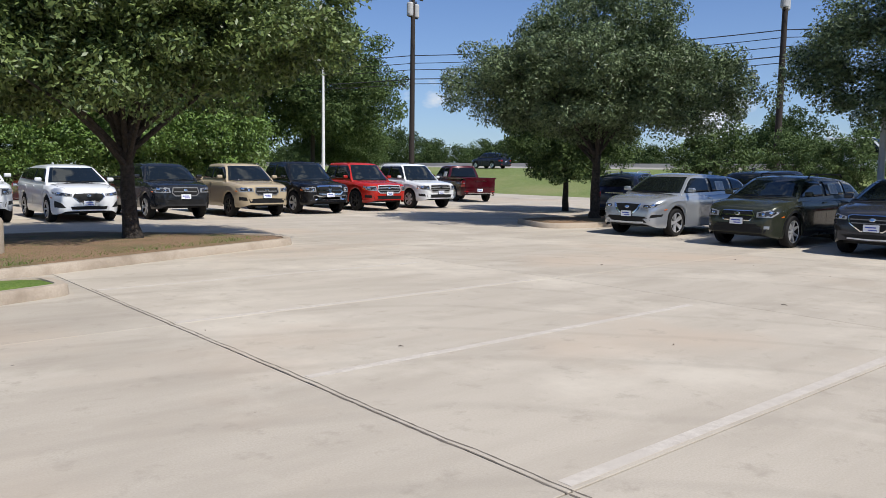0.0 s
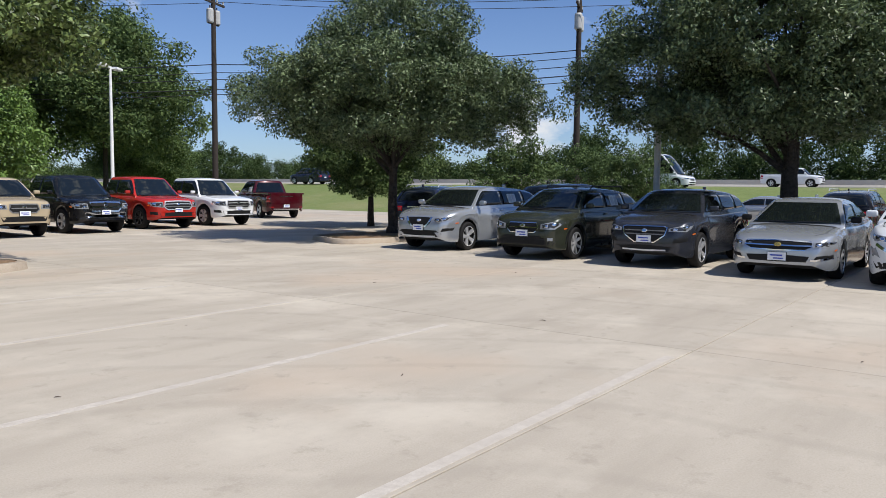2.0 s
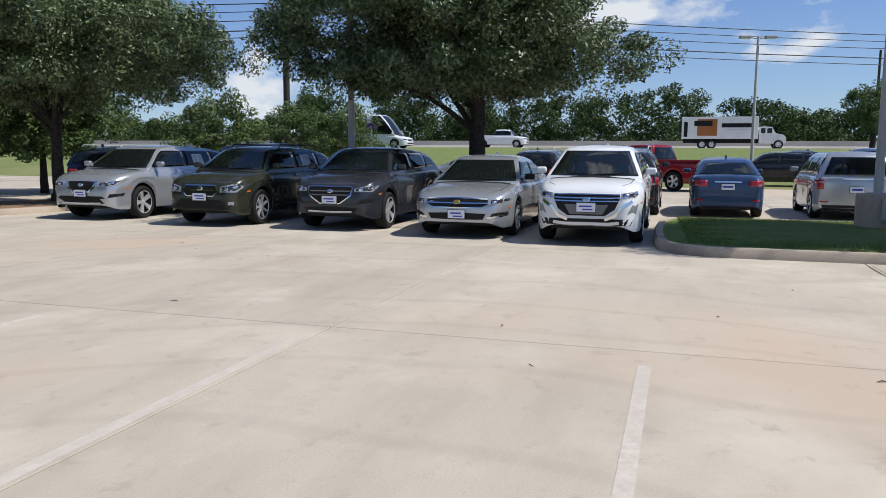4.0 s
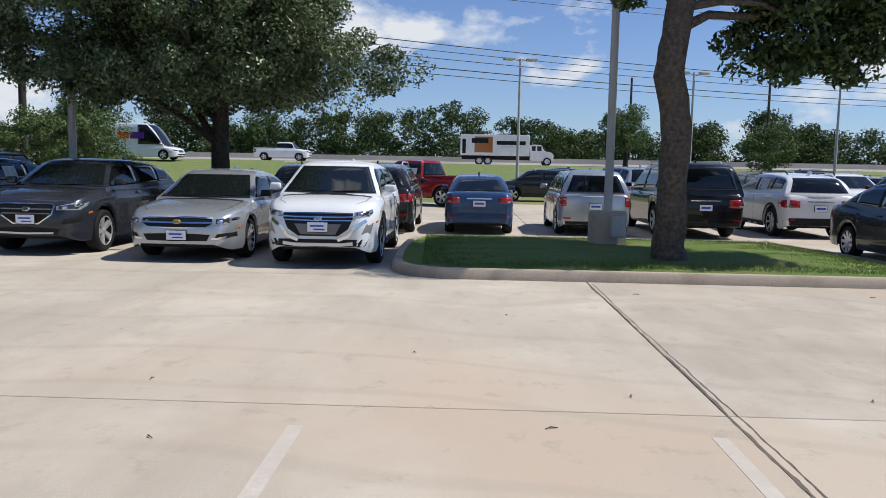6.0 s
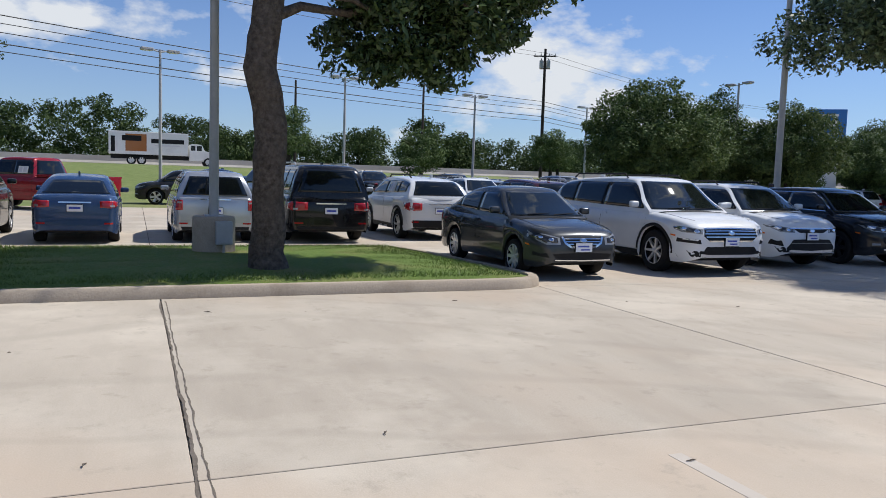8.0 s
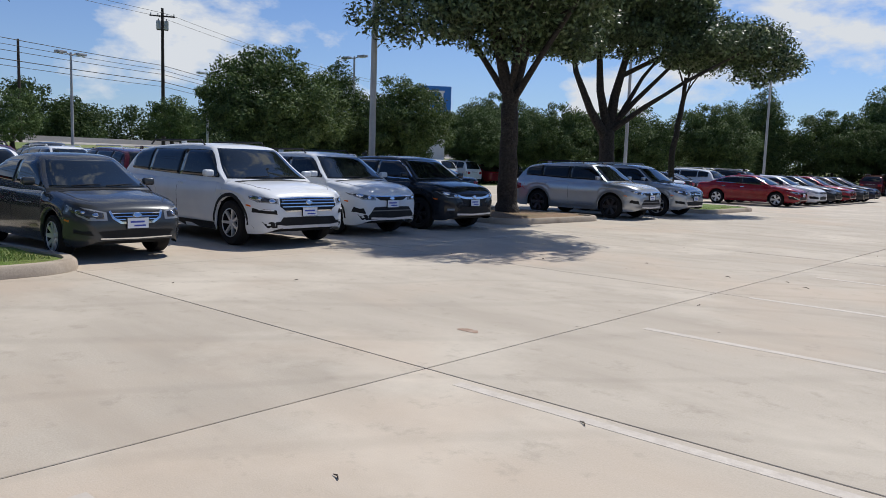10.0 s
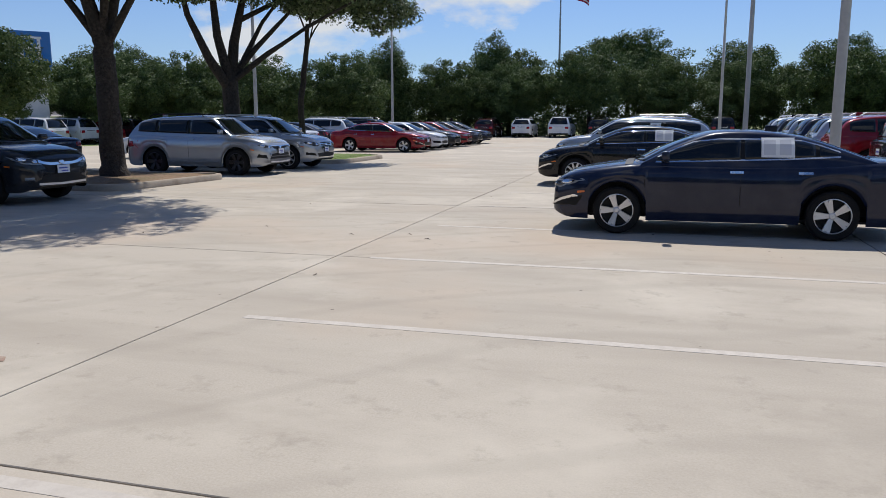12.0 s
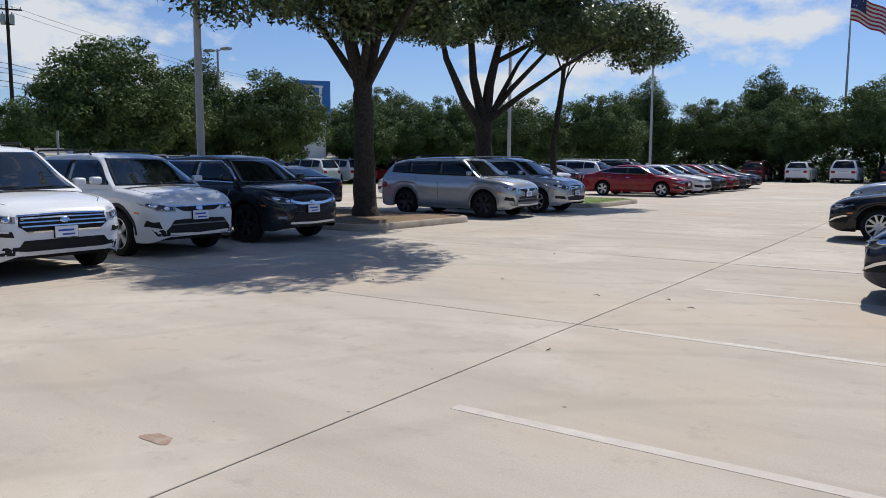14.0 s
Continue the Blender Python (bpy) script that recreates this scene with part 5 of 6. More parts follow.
# old oil stain and twigs on the concrete
bm = bmesh.new()
ctr = bm.verts.new((9.45, -9.6, .0035))
rim = [bm.verts.new((9.45 + .11 * math.cos(a) * (1 + .25 * math.sin(3 * a)), -9.6 + .075 * math.sin(a) * (1 + .3 * math.cos(2 * a)), .0025)) for a in (k * math.pi / 9 for k in range(18))]
for i in range(18):
    bm.faces.new((ctr, rim[i], rim[(i + 1) % 18]))
tagged(link("rust_stain", bm, rough_stuff("rust_stain", (.27, .17, .12), (.36, .26, .20), (.42, .34, .27), 14, 9)), "small rusty stain on the concrete", "stain", kind="structure")


# ---- poles, lamps and wires ----
def lamp_post(x, y, h, r, mat, label, rz=0.0, heads=2, base_z=0.0, arm=.75):
    post = top_thing("lamp_post", x, y, base_z, rz, label, "lamp post", "car park lamp posts")
    part("pole", tube([(0, 0, 0), (0, 0, h * .5), (0, 0, h)], [r, r * .85, r * .62], 12), mat, post, smooth=True, angle=50)
    part("base_plate", box(-r * 1.8, r * 1.8, -r * 1.8, r * 1.8, 0, .03, .008), mat, post)
    part("hand_hole", box(r * .7, r * 1.05, -.05, .05, .45, .65, .01), mat, post)
    for s in ((1, -1) if heads == 2 else (1,)):
        part("arm", tube([(0, 0, h - .12), (s * arm * .6, 0, h - .04)], [.035, .03], 8), mat, post)
        hd = part("lamp_head", box(s * arm * .55 if s > 0 else -arm * 1.45, arm * 1.45 if s > 0 else -arm * .55, -.17, .17, h - .10, h + .03, .03), mat, post)
        part("diffuser", box(arm * .7 if s > 0 else -arm * 1.3, arm * 1.3 if s > 0 else -arm * .7, -.12, .12, h - .118, h - .098), M["plate"], hd)
    return post


lamp_post(22.6, 37.2, 7.6, .10, M["white_steel"], "white twin-head lamp post behind the trucks", 35)
for px, py, tip in ((44.3, -3.75, 7.3), (48.6, -13.9, 7.3), (48.5, -22.1, 6.8), (54.9, -34.2, 7.3)):
    foot = terrain(px, py)
    lamp_post(px, py, tip - foot, .09, M["galv"], "grey twin-head lamp post in the far lot", 105, base_z=foot, arm=.62)
lamp_post(18.9, -3.9, 9.4, .085, M["galv"], "grey steel lamp post rising from a concrete footing on the turf", 0, base_z=.80)
lamp_post(20.9, 7.7, 9.2, .09, M["galv"], "grey steel lamp post behind the parked cars", 0)
lamp_post(20.9, -18.9, 9.2, .10, M["galv"], "grey steel lamp post between the parked cars", 0)
lamp_post(2.2, -21.3, 9.2, .10, M["galv"], "pale grey lamp post beside the dark sedans", 0)
lamp_post(2.2, -37.5, 9.2, .10, M["galv"], "pale grey lamp post further along the row", 0)
lamp_post(1.9, -56.0, 9.2, .10, M["galv"], "grey twin-head lamp post over the far row", 0)
lamp_post(24.0, -58.5, 9.2, .10, M["galv"], "grey twin-head lamp post over the far row", 0)
lamp_post(42.3, -37.0, 8.0, .10, M["galv"], "grey lamp post among the rows of cars", 0)
lamp_post(25.1, -41.0, 9.2, .10, M["galv"], "grey lamp post among the rows of cars", 0)
lamp_post(2.0, 14.7, 9.0, .12, M["white_steel"], "white lamp post on a concrete footing beside the turf", 0, base_z=.75)


def footing(x, y, r, h, label):
    f = tagged(link("concrete_footing", lathe([(.001, h), (r * .93, h), (r, h - .04), (r, 0)], 24), M["kerb"], smooth=True, angle=40), label, "footing")
    f.location = (x, y, .05)
    return f


ft = footing(18.9, -3.9, .37, .76, "round concrete lamp footing on the turf")
bxo = top_thing("junction_box", 18.47, -4.03, .12, 0, "grey metal electrical box on the lamp footing", "utility box")
part("case", box(-.06, .08, -.14, .14, .22, .62, .012), M["galv"], bxo)
part("cover", box(-.075, -.055, -.12, .12, .25, .59, .006), M["galv"], bxo)
part("conduit", tube([(.01, 0, 0), (.01, 0, .24)], [.025, .025], 8), M["galv"], bxo)
footing(2.0, 14.7, .42, .72, "round concrete lamp footing at the turf's end")


def utility_pole(x, y, h, label, gear=True, rz=60.0, z=0.0):
    p = top_thing("utility_pole", x, y, z, rz, label, "utility pole", "utility poles")
    part("pole", tube([(0, 0, -.3), (0, 0, h * .5), (0, 0, h)], [.18, .155, .12], 12), M["pole_wood"], p, smooth=True, angle=50)
    if gear:
        for hh, w in ((h - .7, 1.1), (h - 1.9, .5)):
            part("crossarm", box(-w, w, -.05, .05, hh - .06, hh + .06, .01), M["pole_wood"], p)
            for q in (-.9, -.35, .35, .9):
                part("insulator", lathe([(.001, .2), (.04, .19), (.055, .12), (.035, .07), (.05, .02), (.02, 0)], 10), M["galv"], p).location = (q * w, 0, hh + .06)
        for q in (-.34, .34):
            tr = part("transformer", lathe([(.001, .82), (.16, .80), (.2, .72), (.2, .05), (.17, 0), (.001, 0)], 16), M["galv"], p)
            tr.location = (q, .0, h - 1.9)
            part("bushing", lathe([(.03, .18), (.045, .1), (.03, 0)], 8), M["pole_wood"], tr).location = (0, 0, .8)
    return p


utility_pole(29.2, 37.6, 12.8, "dark wooden utility pole with crossarms", True, 20)
utility_pole(37.6, 18.6, 11.7, "dark wooden utility pole carrying two transformer cans", True, 20)
utility_pole(72.1, -40.0, 14.6, "tall dark wooden utility pole beyond the far lot", True, 60)
utility_pole(95, -20, 12.5, "slim wooden utility pole beside the highway", False)
utility_pole(90, -34, 12.5, "slim wooden utility pole beside the highway", False)


def cable(pts, r, label):
    cu = bpy.data.curves.new("power_line", "CURVE")
    cu.dimensions = "3D"
    cu.bevel_depth, cu.bevel_resolution = r, 1
    for a, b, sag in pts:
        sp = cu.splines.new("POLY")
        n = 17
        sp.points.add(n - 1)
        for i in range(n):
            t = i / (n - 1)
            q = Vector(a).lerp(Vector(b), t)
            sp.points[i].co = (q.x, q.y, q.z - sag * 4 * t * (1 - t), 1)
    cu.materials.append(M["wire"])
    return tagged(new("power_line", cu), label, "power line", "power lines")


for za, zb_, zc, off, wr in ((12.3, 11.2, 14.0, -.9, .016), (12.3, 11.2, 14.0, .9, .016), (8.6, 8.8, 9.5, 0, .026), (8.15, 8.45, 9.1, .1, .02), (7.75, 8.0, 8.7, 0, .022), (7.2, 7.55, 8.05, .1, .03), (6.9, 7.2, 7.6, 0, .022)):
    cable([((10, 62, za), (29.2 + off, 37.6, za), .5), ((29.2 + off, 37.6, za), (37.6 + off, 18.6, zb_), .25),
           ((37.6 + off, 18.6, zb_), (72.1 + off, -40.0, zc), .5), ((72.1 + off, -40.0, zc), (98 + off, -100, zc), 1.0)], wr, "black power line sagging between utility poles")

# ---- highway ----
bm = bmesh.new()
for y0, y1 in ((-220, 260),):
    add_box(bm, 76, 92, y0, y1, 1.9, 2.06)
tagged(link("highway", bm, M["road"]), "pale concrete highway on the bank", "road", kind="structure")
for bx in (92.4,):
    b = bmesh.new()
    rows = [(-.3, 2.0), (-.3, 2.15), (-.12, 2.4), (-.08, 2.95), (.08, 2.95), (.12, 2.4), (.3, 2.15), (.3, 2.0)]
    a = [b.verts.new((bx + x, -220, z)) for x, z in rows]
    c = [b.verts.new((bx + x, 260, z)) for x, z in rows]
    for i in range(len(rows) - 1):
        b.faces.new((a[i], a[i + 1], c[i + 1], c[i]))
    bmesh.ops.recalc_face_normals(b, faces=b.faces)
    tagged(link("highway_barrier", b, M["road"]), "long pale concrete barrier along the highway", "barrier", kind="structure")
vehicle("suv_car", "suv", P_NAVY, "dark sport utility on the bank beside the highway", "car", 60.9, 63.3, 90, z=terrain(60.9, 63.3), detail=False, H=1.78, L=4.9)
vehicle("pickup_truck", "pickup", P_WHITE, "white pickup on the highway", "truck", 81.9, 17.7, -90, z=2.06, detail=False)


# ---- trees ----
def leaf_mesh(name, centres, radii, per, size, mat, seed, flat=.75, droop=0.0):
    """A crown of single leaves gathered in clumps."""
    rng = np.random.default_rng(seed)
    c = np.repeat(np.array(centres), per, axis=0)
    r = np.repeat(np.array(radii), per)
    n = len(c)
    d = rng.normal(size=(n, 3))
    d /= np.linalg.norm(d, axis=1)[:, None]
    rad = r * rng.uniform(.25, 1.0, n) ** .55
    p = c + d * rad[:, None] * np.array((1, 1, flat))
    p[:, 2] -= droop * rng.uniform(0, 1, n) ** 2
    nor = d * .6 + rng.normal(size=(n, 3)) * .6 + np.array((0, 0, .5))
    nor /= np.linalg.norm(nor, axis=1)[:, None]
    t = np.cross(nor, rng.normal(size=(n, 3)))
    t /= np.linalg.norm(t, axis=1)[:, None]
    b = np.cross(nor, t)
    s = size * rng.uniform(.6, 1.35, n)[:, None]
    v = np.stack([p - t * s, p - b * s * .42 + nor * s * .10, p + t * s, p + b * s * .42 + nor * s * .10], axis=1).reshape(-1, 3)
    me = bpy.data.meshes.new(name)
    me.vertices.add(4 * n)
    me.vertices.foreach_set("co", v.astype(np.float32).ravel())
    me.loops.add(4 * n)
    me.loops.foreach_set("vertex_index", np.arange(4 * n, dtype=np.int32))
    me.polygons.add(n)
    me.polygons.foreach_set("loop_start", np.arange(0, 4 * n, 4, dtype=np.int32))
    me.update(calc_edges=True)
    me.materials.append(mat)
    return me


def crown_points(rng, lobes, count):
    """Clump centres inside a union of ellipsoids, most of them near the outside."""
    out = []
    wts = np.array([l[3] * l[4] * l[5] for l in lobes])
    for i in rng.choice(len(lobes), count, p=wts / wts.sum()):
        x, y, z, rx, ry, rz = lobes[i]
        d = rng.normal(size=3)
        d /= np.linalg.norm(d)
        k = rng.uniform(.25, 1.0) ** .45 * rng.normal(1.0, .09)
        out.append((x + d[0] * rx * k, y + d[1] * ry * k, z + d[2] * rz * k))
    return out


def tree(x, y, label, lobes, trunk, clumps, per, size, mat, seed, limbs=9, clump=.75, z=.12, flat=.7, droop=0.0, name="tree", split=None, group="trees", bark="shaded_bark"):
    """lobes: ellipsoids of the crown; trunk: points with a radius each; the limbs spring from its upper half."""
    rng = np.random.default_rng(seed)
    th = top_thing(name, x, y, z, 0, label, "tree", group)
    bm = bmesh.new()
    pts, rad = [p[:3] for p in trunk], [p[3] for p in trunk]
    fine, fr = [], []
    for i in range(len(pts) - 1):
        for k in range(4):
            t = k / 4
            q = Vector(pts[i]).lerp(Vector(pts[i + 1]), t)
            fine.append(q + Vector((rng.normal(0, .012), rng.normal(0, .012), 0)))
            fr.append((rad[i] * (1 - t) + rad[i + 1] * t) * rng.uniform(.96, 1.05))
    fine.append(Vector(pts[-1]))
    fr.append(rad[-1])
    add_tube(bm, fine, fr, 14)
    cs = crown_points(rng, lobes, clumps)
    half = fine[(len(fine) * 3) // 4:]
    for i in range(limbs):
        c = Vector(cs[i * (len(cs) // max(limbs, 1))])
        s = half[rng.integers(0, len(half))]
        mid = s.lerp(c, .5) + Vector((rng.normal(0, .2), rng.normal(0, .2), .25))
        add_tube(bm, [s, s.lerp(mid, .5) + Vector((0, 0, .06)), mid, mid.lerp(c, .6), c], [rad[-1] * .5, rad[-1] * .38, rad[-1] * .27, rad[-1] * .17, .012], 7)
        for j in range(3):
            e = Vector(cs[rng.integers(0, len(cs))])
            if (e - mid).length < 2.4:
                add_tube(bm, [mid, mid.lerp(e, .5) + Vector((0, 0, .1)), e], [rad[-1] * .2, rad[-1] * .12, .008], 5)
    for spec in split or ():
        add_tube(bm, [p[:3] for p in spec], [p[3] for p in spec], 10)
    bmesh.ops.recalc_face_normals(bm, faces=bm.faces)
    part("trunk", bm, M[bark], th, smooth=True, angle=60)
    radii = [clump * rng.uniform(.55, 1.25) for _ in cs]
    o = new("crown", leaf_mesh("crown", cs, radii, per, size, mat, seed + 1, flat, droop))
    o.parent = th
    return th


tree(19.4, 15.6, "live oak with a rounded crown shading the aisle", [(-.2, .3, 4.7, 3.4, 3.7, 1.7), (.9, -2.3, 4.2, 2.5, 2.5, 1.4), (-1.2, 2.2, 4.1, 2.4, 2.6, 1.2), (.2, -.2, 6.4, 2.3, 2.4, 1.2), (0, -.2, 3.3, 2.7, 3.0, .6)],
     [(0, 0, -.1, .24), (.02, 0, .3, .16), (.05, .02, 1.3, .14), (0, 0, 2.3, .12)], 640, 330, .052, M["leaf_oak"], 11, 16, .58)
tree(21.4, 4.5, "wide live oak standing behind parked cars", [(0, .5, 5.5, 3.8, 3.0, 2.2), (-.3, 3.4, 4.6, 2.2, 2.1, 1.5), (.2, -2.7, 3.7, 1.6, 1.7, .8), (0, .6, 7.3, 2.6, 2.2, 1.2), (0, -1.4, 4.5, 2.2, 1.7, 1.2), (0, .6, 3.4, 3.0, 3.1, .7)],
     [(0, 0, -.1, .30), (0, 0, .4, .22), (.03, .04, 1.6, .20), (0, 0, 2.7, .17)], 800, 330, .052, M["leaf_oak"], 12, 18, .58)
tree(5.05, 16.2, "oak with a forked trunk on the mulch bed", [(-.8, 0, 5.2, 4.2, 3.2, 2.2), (2.3, -.5, 4.6, 2.2, 2.4, 1.6), (-3.4, -.2, 3.6, 2.6, 2.4, 1.3), (0, 0, 7.0, 3.0, 3.0, 1.2), (-1.9, -1.2, 3.3, 1.9, 1.6, .8), (.6, .4, 3.5, 2.4, 2.2, .7)],
     [(0, 0, -.1, .25), (-.02, 0, .3, .165), (-.08, 0, 1.3, .14), (-.1, 0, 2.2, .13)], 780, 260, .064, M["leaf_broad"], 13, 14, .6,
     split=[[(-.1, 0, 1.9, .13), (-.4, 0, 2.8, .1), (-.8, 0, 4.2, .06)], [(-.1, 0, 1.9, .12), (.15, 0, 2.8, .09), (.2, .2, 4.2, .06)]])
tree(16.35, -4.45, "tall tree with a bent grey trunk on the turf island", [(.5, -2.2, 3.95, 1.0, 1.25, 1.0), (.9, -2.4, 5.8, 1.5, 2.4, 1.2), (.4, .8, 4.7, .55, .5, .55), (.5, -4.4, 5.1, 1.1, 1.1, .7), (.2, -3.3, 4.15, .9, .9, .7), (.3, -2.0, 6.8, 1.3, 2.2, .7), (1.5, -2.5, 7.2, 2.2, 2.4, 1.2)],
     [(0, 0, -.1, .33), (0, 0, .35, .26), (-.05, .02, 1.2, .235), (0, -.02, 2.2, .24), (-.03, .14, 3.0, .235), (.03, .06, 3.8, .215), (.05, -.12, 4.8, .20), (.1, -.2, 6.0, .16)], 640, 240, .068, M["leaf_dark"], 14, 8, .5, bark="bark",
     split=[[(0, -.05, 3.75, .09), (.05, -.45, 3.95, .07), (.2, -1.2, 3.95, .06), (.5, -2.2, 4.4, .04)], [(0, .05, 4.0, .06), (.2, .4, 4.5, .045), (.3, .8, 4.9, .03)]])
# crown lobe at (-3.4, 1.0, 7.4) is unseen, added to cast shade on the concrete
tree(18.36, -21.9, "tall tree with a forking shaded trunk at the island's kerb", [(.1, 1.0, 5.9, 1.6, 1.5, .8), (1.0, 2.9, 5.4, 1.5, 1.3, .8), (-3.4, 1.0, 7.4, 2.4, 2.8, .9), (-.5, -2.0, 5.6, 1.2, 1.4, .8), (-1.6, -.2, 6.4, 1.7, 1.6, .8), (1.2, .4, 7.4, 2.4, 2.4, 1.0), (0, .3, 5.2, 1.5, 1.5, .7), (-.6, -1.2, 5.2, 1.3, 1.5, .5)],
     [(0, 0, -.1, .40), (0, 0, .35, .29), (0, .05, 1.8, .25), (.02, .05, 2.9, .25), (0, .10, 3.5, .22)], 680, 120, .08, M["leaf_oak"], 15, 5, .55,
     split=[[(0, .08, 3.2, .20), (.15, .34, 4.3, .16), (.3, .7, 5.6, .12), (.5, 1.0, 7.2, .06)], [(0, .05, 3.2, .20), (-.15, -.22, 4.4, .16), (-.5, -.4, 5.8, .11), (-.9, -.7, 7.4, .05)],
            [(.25, .6, 5.2, .07), (.6, 1.6, 5.6, .05), (1.0, 2.8, 5.7, .025)]])
tree(20.5, -31.1, "tree with spreading forked limbs over the row", [(.5, 2.0, 6.3, 1.4, 1.6, .8), (.4, .5, 8.0, 3.0, 3.2, 1.2), (-3.6, -2.6, 6.3, 1.9, 2.2, .8), (-4.6, -3.4, 5.6, 1.2, 1.4, .7), (-1.6, -1.6, 7.6, 1.8, 2.0, .8), (-2.4, -1.4, 5.9, 1.2, 1.2, .5), (.2, .6, 6.6, 1.6, 1.8, .7), (-.8, -.4, 6.3, 1.6, 1.6, .6)],
     [(0, 0, -.1, .44), (0, 0, .4, .34), (0, .02, 1.6, .30), (0, .05, 2.4, .29), (0, .05, 2.9, .26)], 660, 130, .082, M["leaf_oak"], 16, 3, .60,
     split=[[(0, .05, 2.5, .20), (.3, .9, 3.6, .16), (.6, 1.6, 5.0, .11), (.7, 2.0, 6.4, .06)], [(0, 0, 2.7, .24), (-.12, -.12, 4.2, .18), (-.4, -.3, 5.6, .13), (-.9, -.8, 7.4, .08)],
            [(0, .05, 2.8, .20), (.2, .45, 4.4, .15), (.3, .5, 6.0, .11), (.4, .6, 8.0, .06)], [(-.3, -.25, 5.0, .10), (-1.4, -1.0, 5.7, .08), (-2.8, -2.0, 6.2, .05), (-4.0, -2.9, 6.3, .03)]])
tree(19.2, -34.2, "slender tree with a leaning shaded trunk", [(-.6, -.4, 6.2, 1.3, 1.4, .7), (.3, .4, 7.0, 1.2, 1.3, .8)],
     [(0, 0, -.1, .20), (0, 0, .4, .14), (.02, .08, 2.2, .12), (-.10, -.16, 3.6, .11), (-.2, -.3, 5.2, .08)], 110, 120, .085, M["leaf_oak"], 17, 5, .5)


# ---- background trees ----
def stock_tree(label, h, w, mat, seed, size=.16, clumps=150, per=70, bottom=.22, conic=False):
    lobes = [(0, 0, h * .60, w, w, h * .30), (w * .35, -w * .3, h * .48, w * .7, w * .7, h * .22), (-w * .4, w * .3, h * .45, w * .7, w * .7, h * .22), (0, 0, h * .82, w * .55, w * .55, h * .16)]
    if conic:
        lobes = [(0, 0, h * .35, w, w, h * .22), (0, 0, h * .55, w * .75, w * .75, h * .2), (0, 0, h * .75, w * .45, w * .45, h * .16), (0, 0, h * .9, w * .2, w * .2, h * .1)]
    return tree(0, 0, label, lobes, [(0, 0, -.1, .22), (0, 0, h * bottom, .16), (0, 0, h * .5, .1)], int(clumps * 1.25), per, size, mat, seed, 6, h * .092, z=0.0, group="background trees")


BIG = stock_tree("large dark green tree behind the trucks", 13.5, 5.2, M["leaf_grove"], 31, .12, 330, 190, .16)
BIG.matrix_basis = pose(27.5, 46.5, -.05, 0, 0, 0)
CYP = stock_tree("bright green feathery cypress behind the trucks", 9.5, 3.2, M["leaf_bright"], 32, .10, 260, 170, .1, True)
CYP.matrix_basis = pose(17.2, 40.0, -.05)
MED = stock_tree("dark rounded oak beyond the rows of cars", 7.6, 3.9, M["leaf_grove"], 33, .095, 260, 190, .2)
MED.matrix_basis = pose(39.6, -28.8, -.05)
MED2 = stock_tree("broad oak beyond the rows of cars", 8.6, 4.4, M["leaf_far"], 34, .10, 260, 190, .2)
MED2.matrix_basis = pose(12.0, -80.0, -.05)
CON = stock_tree("dark pointed conifer beyond the rows of cars", 9.6, 2.9, M["leaf_grove"], 36, .095, 260, 170, .1, True)
CON.matrix_basis = pose(30.6, -76.0, -.05)
YOUNG = stock_tree("young tree with a thin open crown", 5.0, 2.3, M["leaf_far"], 35, .085, 100, 95, .25)
YOUNG.matrix_basis = pose(61.0, -23.3, .6)


def plant(src, rows):
    for x, y, s, rz in rows:
        c = copy_thing(src, pose(x, y, terrain(x, y) if x > 40 else -.05, 0, 0, rz))
        c.scale = (s, s, s * (1 + .06 * math.sin(x + y)))


plant(BIG, [(21.0, 50.0, 1.05, 80), (13.0, 47.0, .95, 140), (34.0, 53.0, .62, 200), (3.5, 45.0, .9, 30), (-6.0, 44.0, .95, 250), (40.0, 60.0, .5, 10), (-16, 42, 1.0, 70)])
plant(CYP, [(12.6, 40.5, 1.0, 60), (8.0, 41.0, .9, 120), (3.0, 40.0, .95, 200), (-3.0, 39.5, .9, 20)])
plant(MED, [(40.0, -39.0, .87, 160), (43.0, -34.0, .75, 20), (45.5, -52.5, .85, 30), (40.5, -57.0, .85, 210), (35.5, -61.0, .9, 300), (31.0, -66.0, .92, 20),
            (25.0, -78.5, .98, 40), (5.5, -79.0, .9, 140), (-8.5, -78.0, 1.06, 260), (-21.0, -79.0, .92, 310), (-33.5, -77.0, 1.08, 15), (48.0, -62.0, 1.0, 90),
            (24.9, 21.5, .72, 75), (-2.0, -86.0, 1.2, 75), (54, -66, 1.05, 222), (22, -92, 1.35, 33)])
plant(MED2, [(-1.5, -80.0, .84, 100), (-15.0, -80.0, .98, 200), (-27.5, -80.5, .82, 20), (-40.0, -79.0, 1.1, 70), (19.0, -79.5, .8, 320), (32.5, -77.0, 1.0, 270),
             (50.0, -78.0, .9, 80), (46.0, -90.0, .8, 240), (-50.0, -78.0, 1.1, 140), (9.0, -92, 1.4, 60), (-60, -75, 1.1, 30)])
plant(CON, [(43.5, -36.5, .82, 50), (-11.5, -83.0, 1.0, 90), (22.0, -83, 1.05, 10)])
plant(YOUNG, [(61.2, -34.9, .9, 60), (64.5, -37.5, .75, 130), (29.2, 17.0, .78, 20), (32.5, 13.0, .7, 100), (35.0, 16.5, .75, 200), (72.0, -15, 1.1, 40)])


